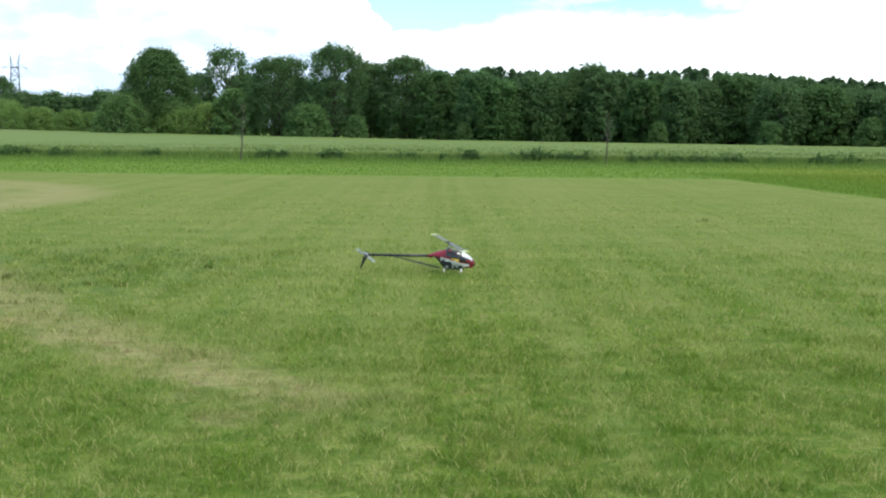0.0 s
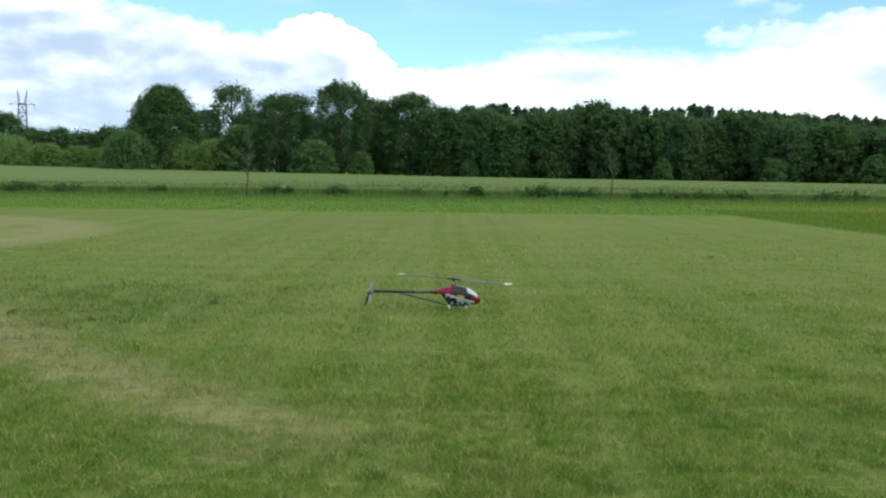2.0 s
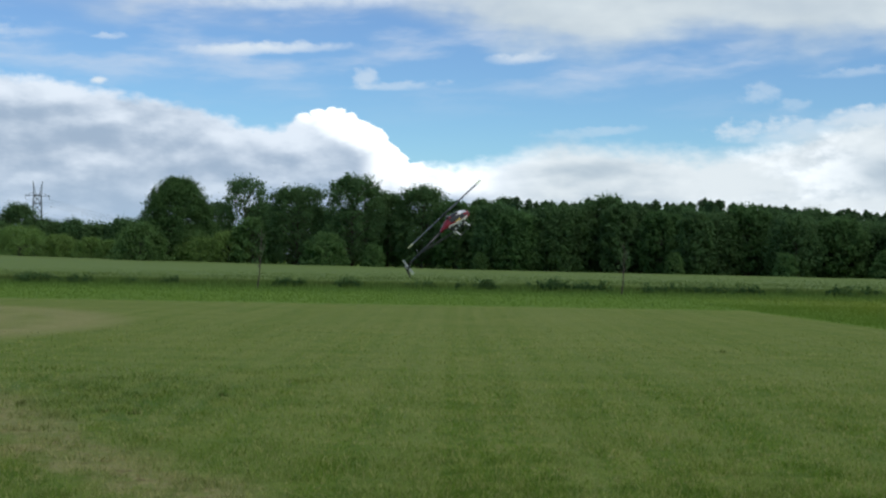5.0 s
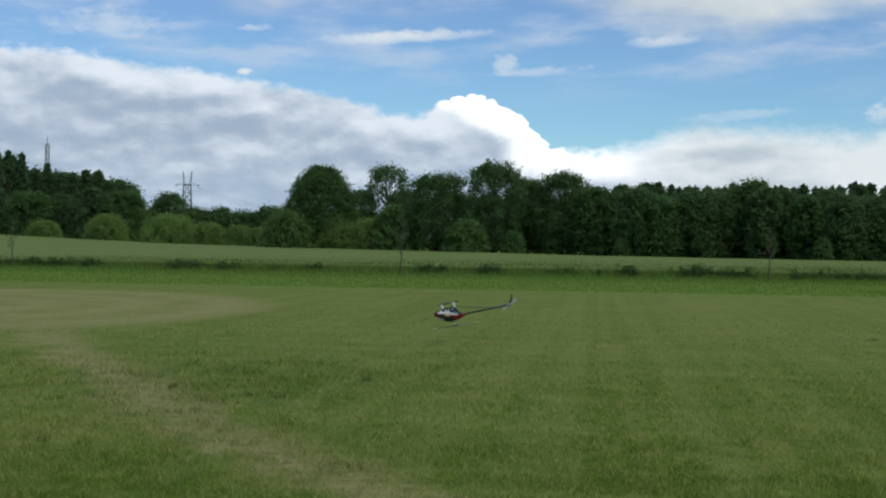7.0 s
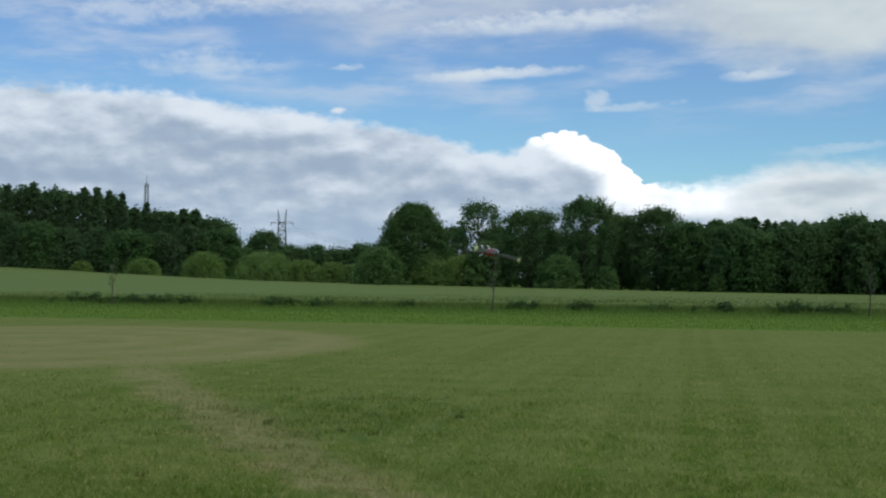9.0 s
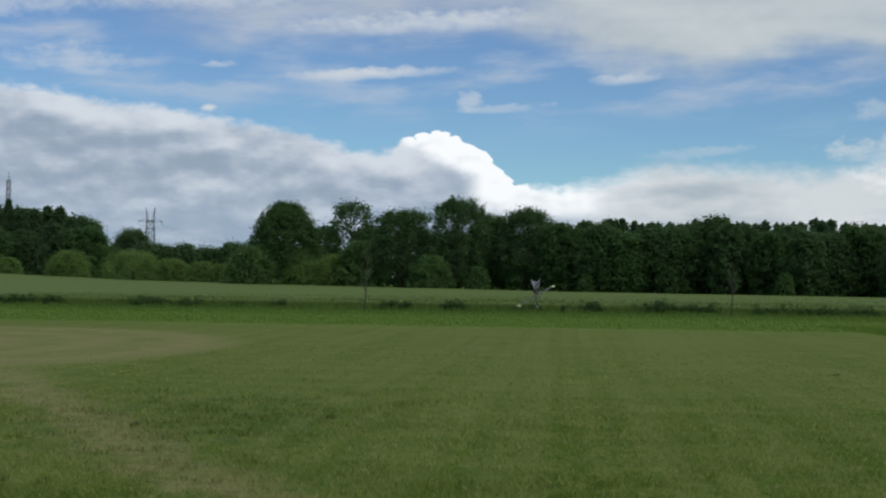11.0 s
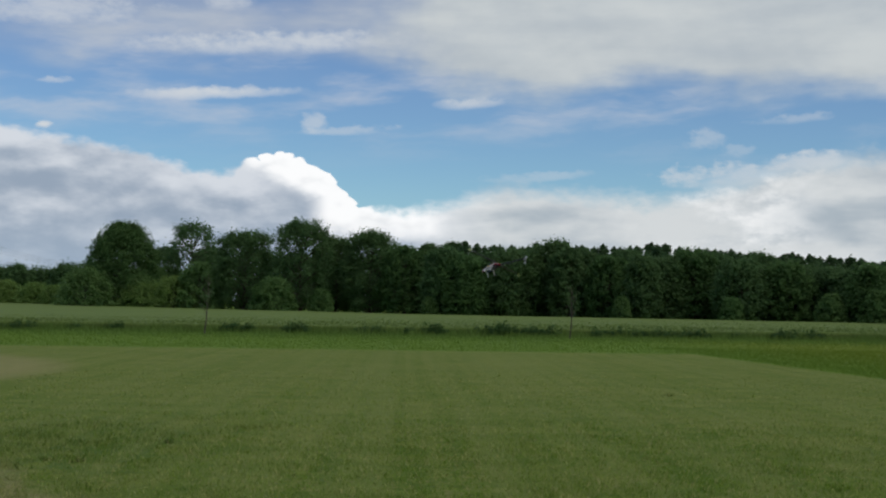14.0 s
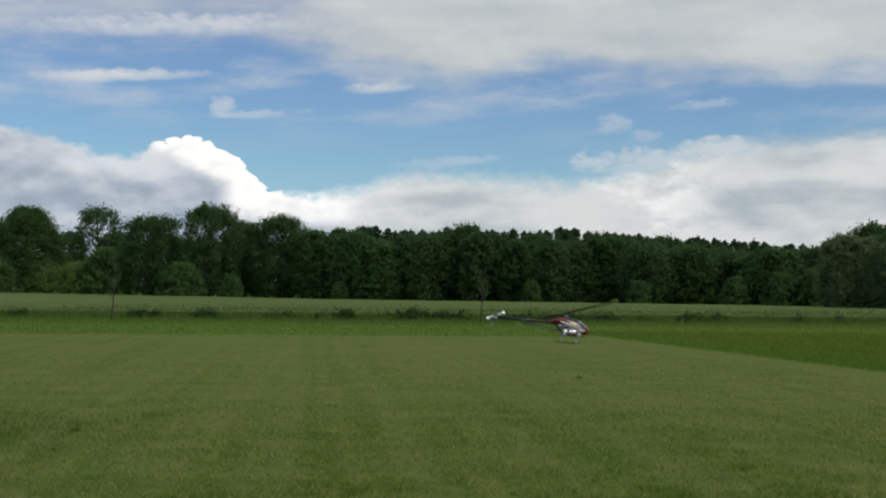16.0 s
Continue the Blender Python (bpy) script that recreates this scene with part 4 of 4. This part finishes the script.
def build_helicopter():
    heli = tagged(new("model_helicopter"), "red, white and black radio-controlled model helicopter", "helicopter")
    build_canopy(heli)
    # side plates: cut away towards the tail, with lightening holes
    shape = [(-0.20, 0.012), (0.03, 0.035), (0.17, -0.02), (0.185, -0.165), (-0.045, -0.165), (-0.09, -0.11), (-0.15, -0.03)]
    for s in (-1, 1):
        bm = bmesh.new()
        lo = [bm.verts.new((x, s * 0.026, z)) for x, z in shape]
        hi = [bm.verts.new((x, s * 0.030, z)) for x, z in shape]
        bm.faces.new(lo)
        bm.faces.new(hi[::-1])
        for a in range(len(shape)):
            b = (a + 1) % len(shape)
            bm.faces.new((lo[a], lo[b], hi[b], hi[a]))
        plate = part("frame_plate", bm, CARBON, heli, "black carbon side plate")
        for x, z, r in ((-0.02, -0.13, 0.017), (0.05, -0.135, 0.014), (0.105, -0.12, 0.02), (-0.09, -0.045, 0.014)):
            bm = bmesh.new()
            tube(bm, (x, s * 0.029, z), (x, s * 0.0335, z), r, r * 0.9, 14)
            part("standoff", bm, ALU, plate)
    bm = bmesh.new()
    bevelled(bm, (0.105, 0, -0.090), (0.13, 0.066, 0.052), 0.006)
    part("battery", bm, WHITE, heli, "white wrapped battery pack")
    bm = bmesh.new()
    bevelled(bm, (0.09, 0.0, -0.135), (0.15, 0.040, 0.035), 0.004)
    part("speed_controller", bm, BLUE, heli, "blue speed controller")
    bm = bmesh.new()
    tube(bm, (0.03, 0, -0.04), (0.03, 0, 0.02), 0.028, 0.028, 20)
    tube(bm, (0.03, 0, 0.02), (0.03, 0, 0.03), 0.02, 0.012, 16)
    part("motor", bm, ALU, heli, "silver electric motor")
    bm = bmesh.new()
    tube(bm, (0, 0, -0.062), (0, 0, -0.05), 0.068, 0.068, 32)
    part("main_gear", bm, WHITE, heli, "white plastic main gear")
    for sx, sy in ((-0.07, 1), (-0.07, -1), (0.055, 1), (0.055, -1)):
        bm = bmesh.new()
        bevelled(bm, (sx, sy * 0.036, -0.075), (0.045, 0.02, 0.04), 0.002)
        tube(bm, (sx + 0.012, sy * 0.046, -0.075), (sx + 0.012, sy * 0.058, -0.075), 0.008, 0.008, 10)
        part("servo", bm, WHITE if sx > 0 else CARBON, heli, "small white servo" if sx > 0 else "")
    # tail boom with clamps, braces, drive end and fins
    bm = bmesh.new()
    tube(bm, (-0.16, 0, 0.0), (-1.02, 0, 0.0), 0.0165, 0.0155, 18)
    boom = part("tail_boom", bm, CARBON, heli, "black carbon tail boom", True)
    for x in (-0.27, -0.50, -0.72, -0.93):
        bm = bmesh.new()
        tube(bm, (x - 0.012, 0, 0), (x + 0.012, 0, 0), 0.0195, 0.0195, 18)
        part("clamp", bm, RUBBER, boom)
    for s in (-1, 1):
        bm = bmesh.new()
        tube(bm, (-0.11, s * 0.04, -0.150), (-0.67, s * 0.012, -0.016), 0.0055, 0.0055, 10)
        tube(bm, (-0.11, s * 0.045, -0.150), (-0.11, s * 0.028, -0.150), 0.006, 0.006, 8)
        part("boom_brace", bm, CARBON, heli)
    bm = bmesh.new()
    bevelled(bm, (-1.02, 0, 0), (0.055, 0.034, 0.045), 0.006)
    tube(bm, (-1.02, 0, 0), (-1.02, -0.055, 0), 0.005, 0.005, 10)
    part("tail_gearbox", bm, ALU, heli, "bare metal tail gearbox")
    bm = bmesh.new()
    outline = [(-0.985, 0.03), (-1.03, 0.035), (-1.055, -0.02), (-1.085, -0.12), (-1.098, -0.175), (-1.082, -0.172), (-1.04, -0.09), (-1.0, -0.025)]
    for s in (-1, 1):
        bm.faces.new([bm.verts.new((x, 0.024 + s * 0.002, z)) for x, z in (outline if s > 0 else outline[::-1])])
    bm.verts.ensure_lookup_table()
    k = len(outline)
    for i in range(k):
        j = (i + 1) % k
        bm.faces.new((bm.verts[i], bm.verts[j], bm.verts[2 * k - 1 - j], bm.verts[2 * k - 1 - i]))
    part("tail_fin", bm, CARBON, heli, "black vertical tail fin")
    # landing gear
    for x in (-0.055, 0.155):
        for s in (-1, 1):
            bm = bmesh.new()
            pts = [Vector((x, s * 0.02, -0.160)), Vector((x, s * 0.055, -0.168)), Vector((x, s * 0.085, -0.195)), Vector((x + 0.01, s * 0.108, -0.238))]
            for a, b in zip(pts, pts[1:]):
                tube(bm, a, b, 0.0115, 0.0115, 8)
            part("landing_strut", bm, WHITE, heli, "white plastic landing strut", True)
    for s in (-1, 1):
        bm = bmesh.new()
        tube(bm, (-0.13, s * 0.11, -0.242), (0.20, s * 0.11, -0.242), 0.006, 0.006, 10)
        tube(bm, (0.20, s * 0.11, -0.242), (0.232, s * 0.11, -0.232), 0.006, 0.004, 10)
        skid = part("skid", bm, CARBON, heli, "black landing skid tube")
        for x in (-0.12, 0.10):
            bm = bmesh.new()
            tube(bm, (x - 0.012, s * 0.11, -0.242), (x + 0.012, s * 0.11, -0.242), 0.009, 0.009, 10)
            part("rubber_ring", bm, RUBBER, skid)
    # mast, swashplate and links
    bm = bmesh.new()
    tube(bm, (0, 0, -0.10), (0, 0, 0.165), 0.006, 0.006, 12)
    part("mast", bm, ALU, heli, "steel rotor mast")
    bm = bmesh.new()
    tube(bm, (0, 0, 0.088), (0, 0, 0.102), 0.034, 0.028, 20)
    for a in (30, 150, 270):
        c, s = math.cos(radians(a)), math.sin(radians(a))
        tube(bm, (0.03 * c, 0.03 * s, 0.095), (0.042 * c, 0.042 * s, 0.095), 0.004, 0.004, 8)
    part("swashplate", bm, CARBON, heli)
    for a in (30, 150, 270):
        c, s = math.cos(radians(a)), math.sin(radians(a))
        bm = bmesh.new()
        tube(bm, (0.042 * c, 0.042 * s, 0.095), (0.045 * c, 0.036 * s, -0.05), 0.0028, 0.0028, 6)
        part("push_rod", bm, ALU, heli)
    # main rotor: head with grips, two blades with pale tips
    bm = bmesh.new()
    bevelled(bm, (0, 0, 0), (0.07, 0.026, 0.022), 0.004)
    tube(bm, (0, 0, -0.03), (0, 0, 0.018), 0.012, 0.010, 14)
    for s in (-1, 1):
        bevelled(bm, (s * 0.065, 0, 0), (0.07, 0.022, 0.02), 0.005)
        tube(bm, (s * 0.05, 0.0, 0), (s * 0.05, 0.035 * s, -0.006), 0.004, 0.004, 8)
    rotor = part("main_rotor", bm, CARBON, heli, "black rotor head")
    rotor.location = (0, 0, 0.165)
    for s in (0, 180):
        turn = pose(0, 0, 0.002, 0, 0, s) @ pose(0, 0, 0, 5, 0, 0)
        for name, mt, r0, r1, lab in (("blade", GREYBLADE, 0.09, 0.70, "grey rotor blade"), ("blade_tip", LIME, 0.70, 0.79, "pale yellow blade tip")):
            bm = bmesh.new()
            airfoil(bm, r0, r1, 0.060, 0.0085)
            bmesh.ops.transform(bm, matrix=turn, verts=bm.verts)
            part(name, bm, mt, rotor, lab)
    # tail rotor on the right-hand side
    bm = bmesh.new()
    tube(bm, (0, -0.012, 0), (0, 0.012, 0), 0.011, 0.011, 14)
    bevelled(bm, (0, 0, 0), (0.06, 0.014, 0.012), 0.003)
    tail = part("tail_rotor", bm, CARBON, heli, "black tail rotor hub")
    tail.location = (-1.02, -0.052, 0)
    for s in (0, 180):
        turn = pose(0, 0, 0, 0, s, 0) @ pose(0, 0, 0, 84, 0, 0)
        for name, mt, r0, r1 in (("tail_blade", PALEBLADE, 0.03, 0.105), ("tail_blade_tip", ALU, 0.105, 0.142)):
            bm = bmesh.new()
            airfoil(bm, r0, r1, 0.030, 0.005)
            bmesh.ops.transform(bm, matrix=turn, verts=bm.verts)
            part(name, bm, mt, tail, "pale grey tail blade tip" if mt is ALU else "")
    return heli, rotor, tail


helicopter, main_rotor, tail_rotor = build_helicopter()

# flight: seconds, place, turn (Euler XYZ, degrees) of the mast's foot at boom height; nose along +x
FLIGHT = [
    (0.0, 0.09, 15.50, 0.20, 3, 0, -2),
    (0.5, 0.09, 15.50, 0.20, 3, 0, 1),
    (1.0, 0.09, 15.50, 0.20, 3, 0, -1),
    (1.5, 0.09, 15.50, 0.20, 3, 0, -2),
    (2.0, 0.09, 15.50, 0.20, 3, 0, -0),
    (2.5, 0.13, 15.37, 0.25, 4, 1, -12),
    (3.0, 0.23, 15.15, 0.41, 5, -2, -21),
    (3.2, 0.33, 15.82, 0.33, 1, -1, -14),
    (5.3, -0.35, 20.38, 2.46, 8, -65, 22),
    (5.5, -1.09, 17.22, 2.44, 135, -52, -90),
    (5.8, -2.05, 19.50, 1.86, 133, -49, -145),
    (6.0, -2.64, 19.93, 1.64, 164, -27, -154),
    (6.2, -2.45, 20.56, 1.41, 156, -10, 172),
    (6.5, -2.51, 21.11, 0.94, -167, 4, 172),
    (6.7, -2.54, 21.13, 0.66, -153, 9, -177),
    (7.0, -2.55, 22.05, 0.46, -177, 13, 179),
    (7.3, -2.70, 20.30, 1.18, -136, 17, 171),
    (7.5, -3.47, 22.36, 1.63, -156, 29, 149),
    (7.7, -4.42, 24.44, 1.91, 149, 51, 130),
    (8.0, -5.12, 23.46, 1.72, 84, 42, 84),
    (8.2, -4.87, 21.08, 1.14, 141, 32, 71),
    (10.3, -2.57, 30.82, 4.05, 22, -39, 99),
    (10.5, -2.48, 36.51, 3.93, 58, -45, 106),
    (10.7, -1.45, 31.80, 2.74, 175, -37, 107),
    (11.0, -0.78, 34.34, 1.49, 177, -25, 94),
    (11.3, -0.18, 33.89, 0.96, -138, -7, 70),
    (11.5, 0.36, 34.05, 1.09, -120, 1, 43),
    (11.7, 0.97, 32.25, 1.46, -169, -11, 5),
    (11.8, 1.16, 31.84, 1.87, 164, -32, 71),
    (12.0, 1.15, 33.36, 2.36, 61, -52, -158),
    (12.2, 1.21, 33.25, 2.41, 63, -12, 138),
    (12.5, 1.29, 34.94, 1.87, 40, 25, 130),
    (12.7, 1.32, 32.97, 1.34, 9, 25, 96),
    (13.0, 1.77, 35.63, 0.68, -1, 21, 88),
    (13.3, 2.37, 32.91, 1.56, -53, 21, 114),
    (13.5, 2.49, 37.54, 2.19, -105, -39, 27),
    (13.7, 2.19, 33.47, 2.57, 37, -47, -125),
    (14.0, 2.24, 33.67, 2.76, 42, 12, 142),
    (14.2, 1.88, 30.85, 2.12, 16, 33, 105),
    (14.5, 1.90, 28.77, 0.79, 4, 4, 85),
    (14.7, 2.12, 26.91, 1.13, -17, 8, 78),
    (15.0, 2.53, 25.84, 2.23, 30, -46, 43),
    (15.2, 2.52, 22.12, 2.29, -46, -16, 148),
    (15.5, 3.09, 23.08, 1.60, 5, 42, 111),
    (15.8, 3.08, 18.24, 1.24, -19, 19, 39),
    (16.0, 3.47, 17.58, 1.29, -28, 5, 2),
]
# where the blades stand, in degrees from the boom line, on each half second
BLADES = [106, 99, 150, 160, 150, 172, 97, 172, 172, 172, 172, 172, 67, 30, 110, 90, 40, 172, 172, 172, 172, 90, 40, 95, 0, 60, 95, 84, 58, 117, 63, 16, 140]


def motions():
    """Keys everything that moves: the helicopter's flight and its two spinning rotors."""
    rows = []
    for r in FLIGHT:
        m = pose(*r[1:])
        if rows:
            t0, m0 = rows[-1]
            q0, q1 = m0.to_quaternion(), m.to_quaternion()
            turn = math.degrees(q0.rotation_difference(q1).angle)
            turn = min(turn, 360 - turn)
            k = int(turn // 55)
            if q0.dot(q1) < 0:
                q1.negate()
            for i in range(1, k + 1):
                f = i / (k + 1)
                rows.append((t0 + (r[0] - t0) * f, Matrix.LocRotScale(m0.translation.lerp(m.translation, f), q0.slerp(q1, f), None)))
        rows.append((r[0], m))
    walk(helicopter, rows)
    # the main rotor turns two half turns in each half second, give or take where its blades stand
    marks = [BLADES[0]]
    for i in range(1, 33):
        want = BLADES[i] - 360.0 * i
        last = marks[-1] - 360.0
        marks.append(last + (want - last + 90.0) % 180.0 - 90.0)
    turns = np.interp(np.arange(481) / 15.0, np.arange(33), marks)
    walk(main_rotor, [(i / 30, Matrix.Translation((0, 0, 0.165)) @ pose(0, 0, 0, 0, 0, float(a))) for i, a in enumerate(turns)])
    walk(tail_rotor, [(i / 30, Matrix.Translation((-1.02, -0.052, 0)) @ pose(0, 0, 0, 0, 52.0 * i + 35, 0)) for i in range(481)])


motions()
